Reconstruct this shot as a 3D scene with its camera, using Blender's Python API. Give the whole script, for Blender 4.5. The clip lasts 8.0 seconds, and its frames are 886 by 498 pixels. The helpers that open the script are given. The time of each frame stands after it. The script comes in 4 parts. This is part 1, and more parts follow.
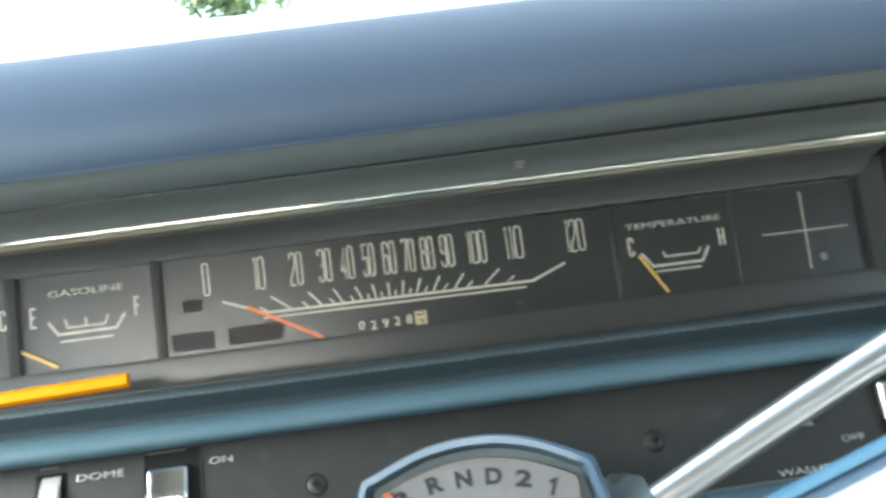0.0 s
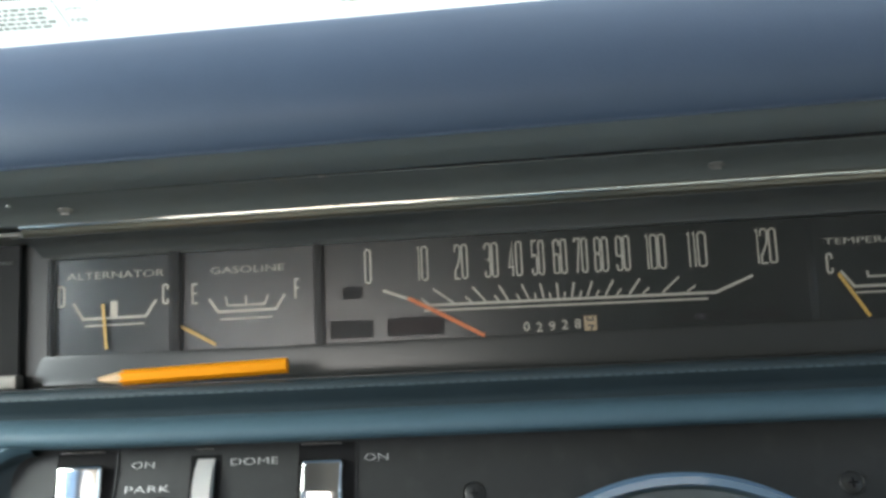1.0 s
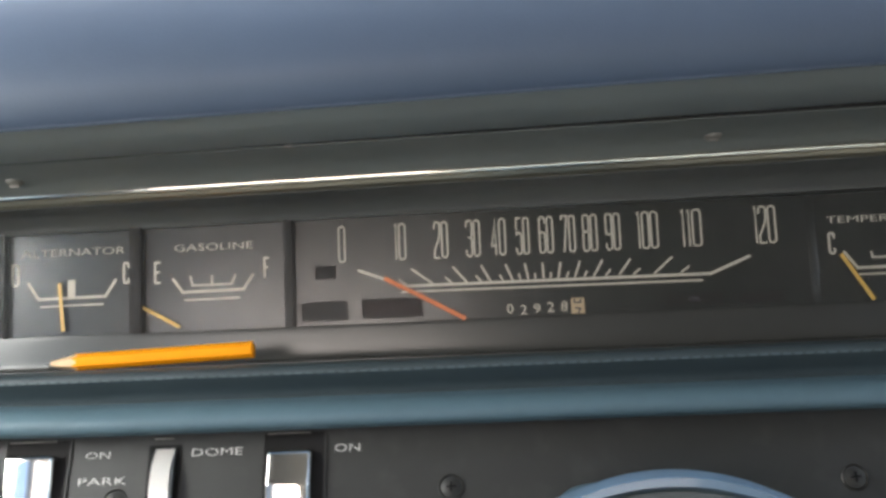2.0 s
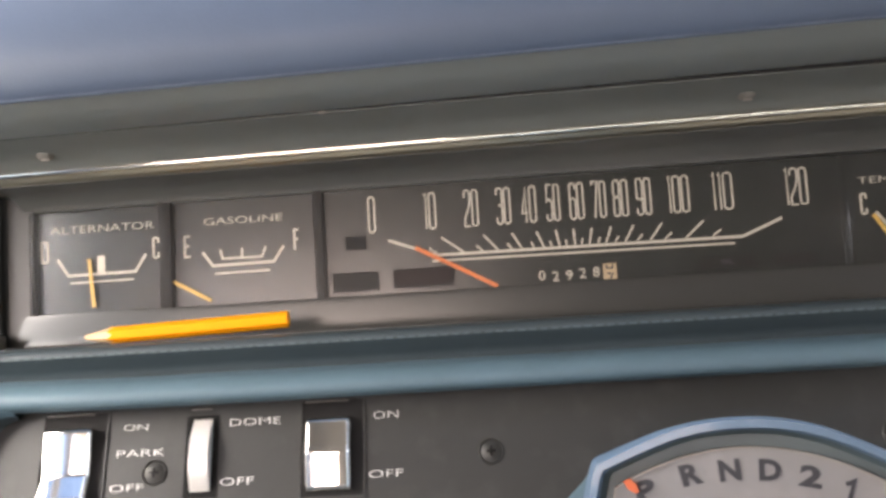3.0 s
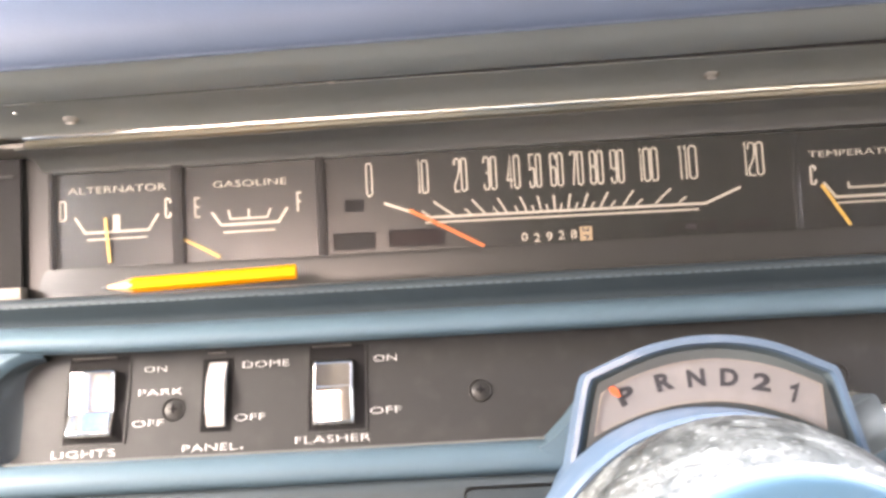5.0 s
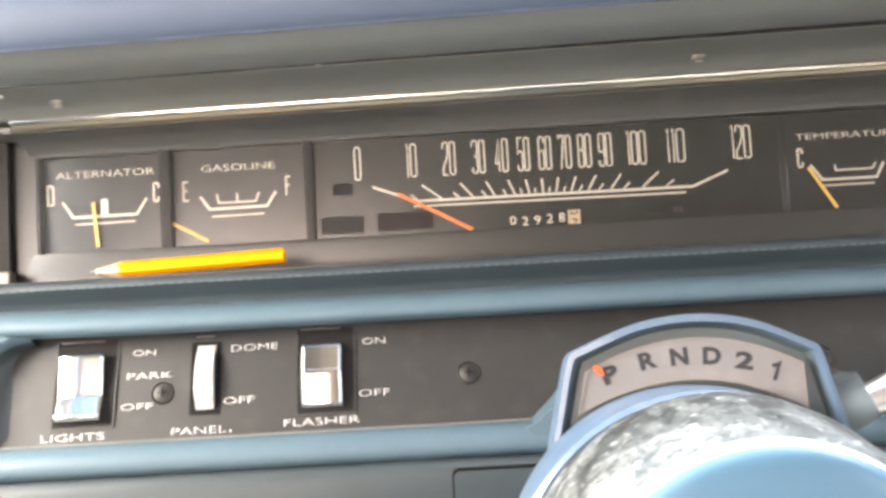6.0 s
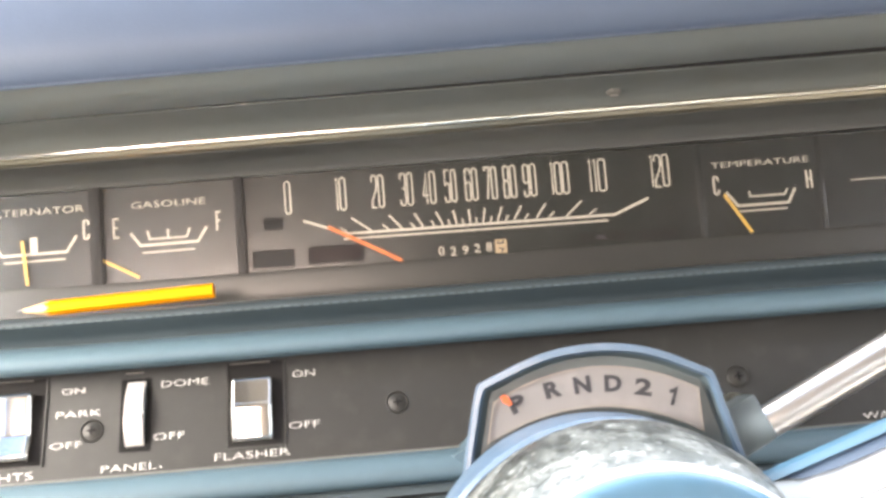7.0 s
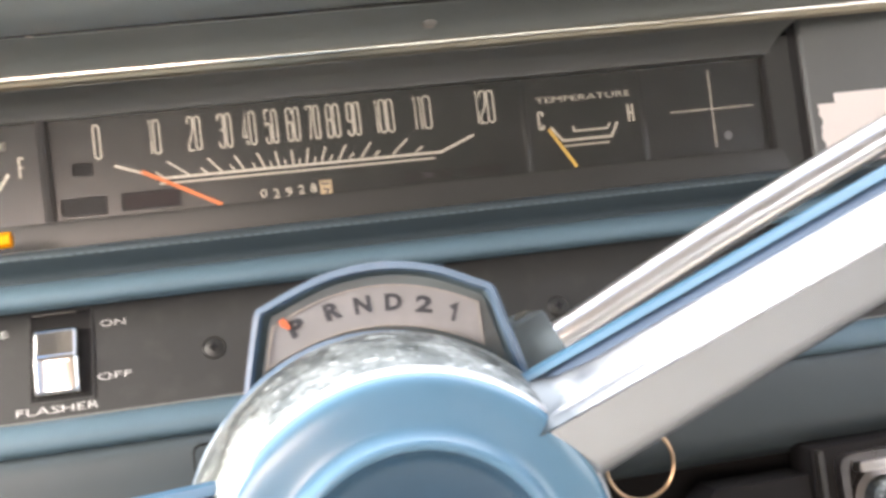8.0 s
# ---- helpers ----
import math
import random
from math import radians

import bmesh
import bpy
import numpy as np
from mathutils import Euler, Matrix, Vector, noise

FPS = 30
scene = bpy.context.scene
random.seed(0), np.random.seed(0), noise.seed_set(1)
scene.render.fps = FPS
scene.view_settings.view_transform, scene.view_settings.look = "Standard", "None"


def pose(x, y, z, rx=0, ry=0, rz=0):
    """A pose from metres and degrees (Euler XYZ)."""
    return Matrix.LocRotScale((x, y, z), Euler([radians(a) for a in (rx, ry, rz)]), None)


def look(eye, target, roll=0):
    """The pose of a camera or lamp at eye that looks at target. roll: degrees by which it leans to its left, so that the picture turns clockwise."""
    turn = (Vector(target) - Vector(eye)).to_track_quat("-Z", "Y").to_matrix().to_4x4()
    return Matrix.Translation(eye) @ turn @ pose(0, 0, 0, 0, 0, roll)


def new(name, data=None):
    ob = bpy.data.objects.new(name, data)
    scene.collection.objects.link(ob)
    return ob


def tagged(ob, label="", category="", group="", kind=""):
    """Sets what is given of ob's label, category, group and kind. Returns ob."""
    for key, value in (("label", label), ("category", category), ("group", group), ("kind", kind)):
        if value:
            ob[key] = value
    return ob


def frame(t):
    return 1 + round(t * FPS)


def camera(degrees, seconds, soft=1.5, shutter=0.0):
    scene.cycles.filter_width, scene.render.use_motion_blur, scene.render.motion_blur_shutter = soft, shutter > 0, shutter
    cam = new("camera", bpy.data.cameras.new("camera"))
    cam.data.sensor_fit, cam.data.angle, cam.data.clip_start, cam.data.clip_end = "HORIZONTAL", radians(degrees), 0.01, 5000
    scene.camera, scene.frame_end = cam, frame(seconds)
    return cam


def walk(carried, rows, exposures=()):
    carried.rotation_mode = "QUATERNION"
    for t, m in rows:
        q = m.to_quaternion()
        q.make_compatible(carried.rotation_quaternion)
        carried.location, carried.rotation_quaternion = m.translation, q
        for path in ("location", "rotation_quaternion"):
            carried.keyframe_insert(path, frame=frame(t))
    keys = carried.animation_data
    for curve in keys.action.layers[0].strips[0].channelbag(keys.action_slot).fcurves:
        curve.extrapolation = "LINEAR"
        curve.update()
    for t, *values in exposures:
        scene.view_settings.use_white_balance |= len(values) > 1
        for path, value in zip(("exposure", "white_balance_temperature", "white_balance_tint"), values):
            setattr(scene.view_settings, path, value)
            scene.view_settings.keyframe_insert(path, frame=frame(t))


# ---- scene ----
cam = camera(51.85, 8.0, soft=3.2, shutter=0.25)
PATH = [
    (0, (-0.0103, -0.5066, -0.0577), (0.1432, 1.4696, 0.2085), -7.45),
    (0.5, (-0.0342, -0.4939, -0.0420), (-0.0370, 1.4903, 0.2083), -2.75),
    (1, (-0.0351, -0.4773, -0.0472), (-0.1499, 1.5019, 0.2171), -2.56),
    (1.5, (-0.0427, -0.4480, -0.0469), (-0.0571, 1.5308, 0.2431), -2.96),
    (1.7, (-0.0295, -0.4497, -0.0438), (-0.1110, 1.5363, 0.1780), -1.63),
    (2.8, (-0.0380, -0.4410, -0.0561), (-0.1324, 1.5430, 0.1786), -3.61),
    (3, (-0.0454, -0.4467, -0.0561), (-0.1486, 1.5401, 0.1487), -3.43),
    (3.5, (-0.0533, -0.4510, -0.0573), (-0.1826, 1.5355, 0.1360), -2.73),
    (4, (-0.0586, -0.4468, -0.0553), (-0.1841, 1.5374, 0.1627), -1.53),
    (4.5, (-0.0612, -0.4698, -0.0718), (-0.0200, 1.5235, 0.0858), -3.03),
    (4.7, (-0.0598, -0.4846, -0.0709), (-0.0780, 1.5079, 0.1014), -3.50),
    (5.8, (-0.0621, -0.4893, -0.0753), (-0.0594, 1.5043, 0.0846), -2.28),
    (6, (-0.0578, -0.4887, -0.0749), (-0.0647, 1.5061, 0.0694), -3.24),
    (6.5, (-0.0438, -0.4947, -0.0746), (0.0393, 1.4947, 0.1136), -4.64),
    (7, (-0.0435, -0.4992, -0.0724), (0.0498, 1.4898, 0.1152), -4.62),
    (7.5, (-0.0326, -0.5019, -0.0812), (0.1470, 1.4839, 0.0747), -5.59),
    (8, (-0.0094, -0.4925, -0.0903), (0.3139, 1.4790, 0.0038), -7.06),
]
LEAN = Matrix.Translation((0, 0, 0.8)) @ pose(0, 0, 0, -18)
walk(cam, [(t, LEAN @ look(eye, target, roll)) for t, eye, target, roll in PATH],
     [(0, 2.13, 6150, -4), (0.5, 1.60, 6100, -2), (1, 1.16, 6150, 0), (1.7, 1.30, 6400, 4), (2.8, 1.86, 7100, 14), (3, 1.96, 7200, 16), (3.5, 2.46, 7500, 19), (4, 2.57, 7600, 23), (4.5, 2.97, 7700, 23), (5.8, 2.70, 7500, 16), (7, 2.76, 7500, 14), (8, 2.50, 7300, 15)])


# ---------------------------------------------------------------- world, sun, large lights
world = bpy.data.worlds.new("sky")
scene.world = world
world.use_nodes = True
wn = world.node_tree.nodes
sky = wn.new("ShaderNodeTexSky")
sky.sky_type, sky.sun_disc = "NISHITA", False
sky.sun_elevation, sky.sun_rotation = radians(38.5), radians(130)
wn["Background"].inputs["Strength"].default_value = 0.13
world.node_tree.links.new(sky.outputs["Color"], wn["Background"].inputs["Color"])

sun = new("sun", bpy.data.lights.new("sun", "SUN"))
sun.data.energy, sun.data.angle, sun.data.color = 2.4, radians(0.6), (1.0, 0.95, 0.87)
sun.matrix_world = look((4.8, -4.0, 5.0), (0, 0, 0))


def window_light(name, eye, target, wide, high, watts, colour):
    ob = new(name, bpy.data.lights.new(name, "AREA"))
    ob.data.shape, ob.data.size, ob.data.size_y = "RECTANGLE", wide, high
    ob.data.energy, ob.data.color = watts, colour
    ob.matrix_world = look(eye, target)
    return ob


window_light("windshield_daylight", (0.06, -0.02, 1.18), (0.06, -0.55, 0.75), 1.15, 0.36, 1.0, (0.94, 0.97, 1.0))
window_light("driver_window_daylight", (-0.545, -0.17, 0.945), (0.0, -0.06, 0.76), 0.42, 0.20, 2.5, (0.97, 0.965, 0.94))
# added unseen lamp, placed so that its pinkish reflection glows on the fuel dial
window_light("fuel_dial_glare_lamp", (-0.465, -1.50, 1.28), (0.0, -0.3, 0.85), 0.70, 0.20, 2.2, (1.0, 0.88, 0.83))
window_light("rear_window_daylight", (0.35, -2.2, 1.12), (0.2, 0, 0.85), 1.1, 0.35, 0.35, (0.97, 0.98, 1.0))


# ---------------------------------------------------------------- materials
def material(name, colour, rough=0.5, metal=0.0, vary=0.15, scale=60.0, bump=0.0, bump_scale=400.0, dirt=None, dirt_amount=0.0,
             dirt_scale=25.0, coat=0.0, spec=0.5, rough_vary=0.08):
    m = bpy.data.materials.new(name)
    m.use_nodes = True
    nodes, links = m.node_tree.nodes, m.node_tree.links
    shader = nodes["Principled BSDF"]
    where = nodes.new("ShaderNodeTexCoord").outputs["Object"]

    def noise_tex(s, detail=4.0):
        n = nodes.new("ShaderNodeTexNoise")
        n.inputs["Scale"].default_value, n.inputs["Detail"].default_value = s, detail
        links.new(where, n.inputs["Vector"])
        return n.outputs["Fac"]

    def mixed(fac, a, b):
        x = nodes.new("ShaderNodeMix")
        x.data_type = "RGBA"
        for socket, value in ((x.inputs["Factor"], fac), (x.inputs["A"], a), (x.inputs["B"], b)):
            if isinstance(value, (tuple, float)):
                socket.default_value = value
            else:
                links.new(value, socket)
        return x.outputs["Result"]

    low = tuple(c * (1 - vary) for c in colour) + (1.0,)
    high = tuple(min(1.0, c * (1 + vary)) for c in colour) + (1.0,)
    tone = mixed(noise_tex(scale), low, high)
    tone = mixed(noise_tex(scale * 9, 2.0), tone, mixed(0.5, tone, high))
    if dirt:
        ramp = nodes.new("ShaderNodeMapRange")
        ramp.inputs["From Min"].default_value, ramp.inputs["From Max"].default_value = 0.52, 0.72
        ramp.inputs["To Max"].default_value = dirt_amount
        links.new(noise_tex(dirt_scale, 8.0), ramp.inputs["Value"])
        tone = mixed(ramp.outputs["Result"], tone, tuple(dirt) + (1.0,))
    links.new(tone, shader.inputs["Base Color"])
    spread = nodes.new("ShaderNodeMapRange")
    spread.inputs["To Min"].default_value, spread.inputs["To Max"].default_value = max(0.02, rough - rough_vary), min(1.0, rough + rough_vary)
    links.new(noise_tex(scale * 2.3), spread.inputs["Value"])
    links.new(spread.outputs["Result"], shader.inputs["Roughness"])
    shader.inputs["Metallic"].default_value = metal
    shader.inputs["Coat Weight"].default_value = coat
    shader.inputs["Specular IOR Level"].default_value = spec
    if bump:
        b = nodes.new("ShaderNodeBump")
        b.inputs["Strength"].default_value, b.inputs["Distance"].default_value = bump, 0.0006
        links.new(noise_tex(bump_scale, 3.0), b.inputs["Height"])
        links.new(b.outputs["Normal"], shader.inputs["Normal"])
    return m


M_PAD = material("blue_vinyl", (0.056, 0.077, 0.119), 0.50, spec=0.45, bump=0.10, bump_scale=900, vary=0.15, scale=14)
# pad blue made paler, as a painted edge highlight
M_EDGELIGHT = material("blue_edge_highlight", (0.095, 0.118, 0.165), 0.5, vary=0.2, scale=60)
M_UNDER = material("charcoal_vinyl", (0.31, 0.325, 0.305), 0.65, bump=0.12, bump_scale=900, vary=0.15, scale=14)
M_TEAL = material("teal_vinyl", (0.085, 0.139, 0.170), 0.46, bump=0.12, bump_scale=1000, vary=0.18, scale=22, dirt=(0.092, 0.145, 0.175), dirt_amount=0.35, dirt_scale=60, spec=0.45)
# the teal vinyl again, with shade put into a darker colour
M_TEALSHADE = material("shaded_teal_vinyl", (0.036, 0.050, 0.057), 0.5, bump=0.12, bump_scale=1000, vary=0.18, scale=22, dirt=(0.05, 0.068, 0.076), dirt_amount=0.35, dirt_scale=60, spec=0.5)
M_THREAD = material("pale_teal_thread", (0.080, 0.115, 0.130), 0.7, vary=0.2, scale=300)
M_LOWER = material("grey_teal_painted_metal", (0.046, 0.060, 0.065), 0.45, vary=0.2, scale=12, bump=0.06, bump_scale=700)
M_BEZEL = material("satin_charcoal_plastic", (0.105, 0.105, 0.100), 0.38, vary=0.12, scale=30, bump=0.04, bump_scale=1500, dirt=(0.13, 0.128, 0.122), dirt_amount=0.3, dirt_scale=45)
M_TRAY = material("dark_grey_glossy_plastic", (0.040, 0.040, 0.038), 0.25, vary=0.1, scale=30, dirt=(0.046, 0.046, 0.043), dirt_amount=0.3, dirt_scale=45, spec=0.62, rough_vary=0.02)
M_STRIP = material("dark_grey_strip_paint", (0.155, 0.162, 0.153), 0.5, vary=0.15, scale=30, bump=0.04, bump_scale=1500)
M_SIDE = material("dark_side_plastic", (0.018, 0.017, 0.017), 0.62, vary=0.15, scale=30, bump=0.04, bump_scale=1500, spec=0.12)
M_DIAL = material("dial_black_paint", (0.021, 0.0215, 0.0195), 0.24, spec=0.42, rough_vary=0.02, vary=0.12, scale=40, dirt=(0.040, 0.041, 0.037), dirt_amount=0.3, dirt_scale=90)
M_PANEL = material("black_crackle_plate", (0.026, 0.0262, 0.0245), 0.5, vary=0.18, scale=50, bump=0.12, bump_scale=2500, dirt=(0.07, 0.068, 0.064), dirt_amount=0.25, dirt_scale=70)
M_INK = material("cream_dial_ink", (0.50, 0.45, 0.365), 0.6, vary=0.08, scale=200)
M_TEXT = material("white_panel_ink", (0.80, 0.78, 0.74), 0.6, vary=0.08, scale=300)
M_ROCKER = material("worn_switch_chrome", (0.93, 0.91, 0.88), 0.12, 1.0, vary=0.05, scale=150, rough_vary=0.04)
M_RIBBED = material("ribbed_pale_metal", (0.82, 0.80, 0.77), 0.32, 0.45, vary=0.06, scale=150)
M_DULL = material("dull_screw_steel", (0.27, 0.25, 0.225), 0.5, 0.7, vary=0.3, scale=300)
# gilt reflection of the interior is put into this chrome's colour
M_TRIMBAND = material("gilt_reflection_trim", (0.42, 0.38, 0.29), 0.36, 1.0, vary=0.06, scale=120, rough_vary=0.03)
M_ROD = material("worn_lever_chrome", (0.92, 0.90, 0.88), 0.31, 1.0, vary=0.06, scale=80, rough_vary=0.06)
# chrome tinted warm to carry the golden reflections
M_TRIM = material("warm_reflection_chrome", (0.95, 0.88, 0.76), 0.09, 1.0, vary=0.03, scale=80, rough_vary=0.01)
M_CHROME = material("chrome", (0.88, 0.84, 0.77), 0.16, 1.0, vary=0.05, scale=80, rough_vary=0.05)
M_FRAME = material("worn_radio_chrome", (0.25, 0.235, 0.23), 0.3, 0.95, vary=0.2, scale=120)
M_BRUSHED = material("brushed_aluminium", (0.70, 0.68, 0.66), 0.34, 1.0, vary=0.1, scale=90, bump=0.1, bump_scale=800)
M_DARKMETAL = material("dark_screw_metal", (0.048, 0.047, 0.044), 0.5, 0.5, vary=0.3, scale=400)
M_COLUMN = material("metallic_blue_paint", (0.095, 0.155, 0.225), 0.40, 0.2, vary=0.12, scale=50, coat=0.2, dirt=(0.2, 0.24, 0.3), dirt_amount=0.3, dirt_scale=130)
M_SATIN = material("satin_spoke_metal", (0.50, 0.50, 0.50), 0.20, 0.9, vary=0.1, scale=60, bump=0.02, bump_scale=900)
M_HOODFACE = material("dark_teal_hood_face", (0.080, 0.108, 0.115), 0.45, vary=0.15, scale=50)
M_SPOKEBLUE = material("blue_spoke_enamel", (0.045, 0.130, 0.205), 0.38, vary=0.12, scale=40, coat=0.1)
M_INSET = material("dark_blue_spoke_inset", (0.050, 0.082, 0.130), 0.5, vary=0.12, scale=40)
M_RIM = material("worn_bright_rim", (0.80, 0.81, 0.82), 0.3, 0.55, vary=0.08, scale=90)
M_COLLAR = material("grey_teal_metal", (0.13, 0.155, 0.16), 0.35, 0.6, vary=0.2, scale=60)
M_HUB = material("blue_hub_plastic", (0.125, 0.27, 0.39), 0.24, vary=0.10, scale=30, spec=0.65, dirt=(0.18, 0.31, 0.42), dirt_amount=0.4, dirt_scale=35)
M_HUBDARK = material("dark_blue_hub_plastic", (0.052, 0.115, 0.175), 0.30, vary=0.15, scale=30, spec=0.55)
M_LETTERPLATE = material("pale_grey_indicator", (0.22, 0.208, 0.202), 0.55, vary=0.08, scale=60, dirt=(0.33, 0.3, 0.29), dirt_amount=0.4, dirt_scale=90)
M_BLACKINK = material("dark_indicator_ink", (0.03, 0.03, 0.035), 0.6)
M_ORANGE = material("orange_needle_paint", (0.58, 0.14, 0.03), 0.5, vary=0.1, scale=200)
M_POINTER = material("red_orange_pointer_paint", (0.52, 0.095, 0.022), 0.5, vary=0.1, scale=200)
M_AMBER = material("amber_needle_paint", (0.62, 0.38, 0.08), 0.5, vary=0.12, scale=200)
M_PENCIL = material("yellow_pencil_lacquer", (0.93, 0.33, 0.003), 0.55, vary=0.05, scale=150, spec=0.15)
M_WOOD = material("sharpened_cedar", (0.62, 0.42, 0.24), 0.65, vary=0.25, scale=300)
M_GRAPHITE = material("graphite", (0.05, 0.05, 0.055), 0.4)
M_HOLE = material("dark_tell_tale_lens", (0.007, 0.007, 0.007), 0.6, vary=0.2, scale=200, spec=0.15)
M_REDHOLE = material("unlit_red_lens", (0.014, 0.008, 0.0078), 0.6, vary=0.2, scale=200, spec=0.15)
M_SMOKED = material("smoked_lens", (0.020, 0.0185, 0.017), 0.24, vary=0.12, scale=60, spec=0.28, rough_vary=0.02)
M_WHEELINK = material("odometer_cream", (0.40, 0.29, 0.17), 0.55, vary=0.15, scale=300)
M_PAPER = material("white_paper", (0.82, 0.74, 0.70), 0.8, vary=0.04, scale=40, bump=0.1, bump_scale=300)
M_STICKER = material("white_label_film", (0.85, 0.85, 0.83), 0.7, vary=0.04, scale=40)
M_GREYINK = material("grey_green_print", (0.20, 0.22, 0.18), 0.7, vary=0.2, scale=300)
M_GOLD = material("brass_ring", (0.56, 0.39, 0.25), 0.34, 1.0, vary=0.1, scale=100)
M_CABIN = material("dark_blue_headliner", (0.16, 0.19, 0.25), 0.8, vary=0.15, scale=10, bump=0.2)
M_BEIGE = material("tan_cabin_trim", (0.24, 0.22, 0.19), 0.8, vary=0.15, scale=10, bump=0.2)
M_CARPET = material("grey_blue_carpet", (0.10, 0.11, 0.125), 0.9, vary=0.3, scale=80, bump=0.4)
# kept pale so that the unseen cushion throws light upwards
M_BOUNCE = material("pale_bounce_cloth", (0.60, 0.59, 0.56), 0.8, vary=0.12, scale=12, bump=0.2)
M_STUCCO = material("pale_stucco", (0.75, 0.74, 0.70), 0.85, vary=0.08, scale=2, bump=0.3, bump_scale=60)
M_GROUND = material("pale_concrete", (0.42, 0.41, 0.39), 0.85, vary=0.15, scale=0.8, dirt=(0.25, 0.25, 0.24), dirt_amount=0.4, dirt_scale=0.3)

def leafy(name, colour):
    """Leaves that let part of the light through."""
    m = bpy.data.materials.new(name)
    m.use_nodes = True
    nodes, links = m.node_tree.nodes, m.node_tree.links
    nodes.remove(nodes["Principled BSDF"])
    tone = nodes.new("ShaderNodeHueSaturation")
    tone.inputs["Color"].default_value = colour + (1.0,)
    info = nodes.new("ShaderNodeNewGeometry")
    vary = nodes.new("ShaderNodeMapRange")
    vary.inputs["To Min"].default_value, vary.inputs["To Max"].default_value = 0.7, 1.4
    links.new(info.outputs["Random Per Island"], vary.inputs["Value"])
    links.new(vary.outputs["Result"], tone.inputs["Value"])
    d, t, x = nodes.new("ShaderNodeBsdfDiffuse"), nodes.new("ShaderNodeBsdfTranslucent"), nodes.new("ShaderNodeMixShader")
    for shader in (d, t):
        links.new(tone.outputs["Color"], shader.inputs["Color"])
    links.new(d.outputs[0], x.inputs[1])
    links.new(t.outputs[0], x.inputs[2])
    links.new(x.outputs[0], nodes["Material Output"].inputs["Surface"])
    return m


def pitted(name):
    """Old chrome: cloudy grey patches, fine bright flecks and dark pits."""
    m = bpy.data.materials.new(name)
    m.use_nodes = True
    nodes, links = m.node_tree.nodes, m.node_tree.links
    shader = nodes["Principled BSDF"]
    where = nodes.new("ShaderNodeTexCoord").outputs["Object"]

    def spots(scale, lo, hi, detail, most=1.0):
        n, r = nodes.new("ShaderNodeTexNoise"), nodes.new("ShaderNodeMapRange")
        n.inputs["Scale"].default_value, n.inputs["Detail"].default_value = scale, detail
        r.inputs["From Min"].default_value, r.inputs["From Max"].default_value = lo, hi
        r.inputs["To Max"].default_value = most
        links.new(where, n.inputs["Vector"])
        links.new(n.outputs["Fac"], r.inputs["Value"])
        return r.outputs["Result"]

    def mixed(fac, a, b):
        x = nodes.new("ShaderNodeMix")
        x.data_type = "RGBA"
        links.new(fac, x.inputs["Factor"])
        for socket, value in ((x.inputs["A"], a), (x.inputs["B"], b)):
            if isinstance(value, tuple):
                socket.default_value = value
            else:
                links.new(value, socket)
        return x.outputs["Result"]

    cloud = spots(75.0, 0.34, 0.66, 9.0)
    pits = spots(480.0, 0.46, 0.68, 6.0, 0.7)
    flecks = spots(380.0, 0.58, 0.72, 5.0, 0.8)
    tone = mixed(cloud, (0.12, 0.135, 0.13, 1), (0.33, 0.355, 0.345, 1))
    tone = mixed(pits, tone, (0.10, 0.115, 0.11, 1))
    tone = mixed(flecks, tone, (0.66, 0.69, 0.68, 1))
    links.new(tone, shader.inputs["Base Color"])
    rough = nodes.new("ShaderNodeMapRange")
    rough.inputs["To Min"].default_value, rough.inputs["To Max"].default_value = 0.28, 0.62
    links.new(spots(150.0, 0.35, 0.65, 5.0), rough.inputs["Value"])
    links.new(rough.outputs["Result"], shader.inputs["Roughness"])
    shader.inputs["Metallic"].default_value = 0.85
    b = nodes.new("ShaderNodeBump")
    b.inputs["Strength"].default_value, b.inputs["Distance"].default_value = 0.4, 0.0006
    links.new(pits, b.inputs["Height"])
    links.new(b.outputs["Normal"], shader.inputs["Normal"])
    return m


M_PITTED = pitted("pitted_chrome")


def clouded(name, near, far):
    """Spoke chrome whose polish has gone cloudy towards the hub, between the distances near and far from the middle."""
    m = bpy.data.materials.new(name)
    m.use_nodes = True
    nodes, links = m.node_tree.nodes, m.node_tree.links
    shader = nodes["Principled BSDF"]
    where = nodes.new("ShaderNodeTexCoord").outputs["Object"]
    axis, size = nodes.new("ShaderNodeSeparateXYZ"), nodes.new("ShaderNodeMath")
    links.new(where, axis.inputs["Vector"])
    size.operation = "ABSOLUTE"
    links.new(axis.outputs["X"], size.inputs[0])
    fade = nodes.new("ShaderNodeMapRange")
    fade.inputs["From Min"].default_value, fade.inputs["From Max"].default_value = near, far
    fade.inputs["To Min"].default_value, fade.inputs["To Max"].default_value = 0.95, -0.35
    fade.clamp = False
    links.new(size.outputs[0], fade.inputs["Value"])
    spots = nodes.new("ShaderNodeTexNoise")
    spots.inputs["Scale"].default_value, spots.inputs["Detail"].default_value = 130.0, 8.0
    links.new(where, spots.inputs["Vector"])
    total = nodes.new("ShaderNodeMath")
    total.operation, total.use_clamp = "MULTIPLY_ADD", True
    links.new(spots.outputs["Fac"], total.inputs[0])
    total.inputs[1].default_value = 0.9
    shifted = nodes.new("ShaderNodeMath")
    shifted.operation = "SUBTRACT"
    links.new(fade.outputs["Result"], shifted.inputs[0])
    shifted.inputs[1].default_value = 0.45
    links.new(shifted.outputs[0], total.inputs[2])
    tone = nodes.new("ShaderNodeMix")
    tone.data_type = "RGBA"
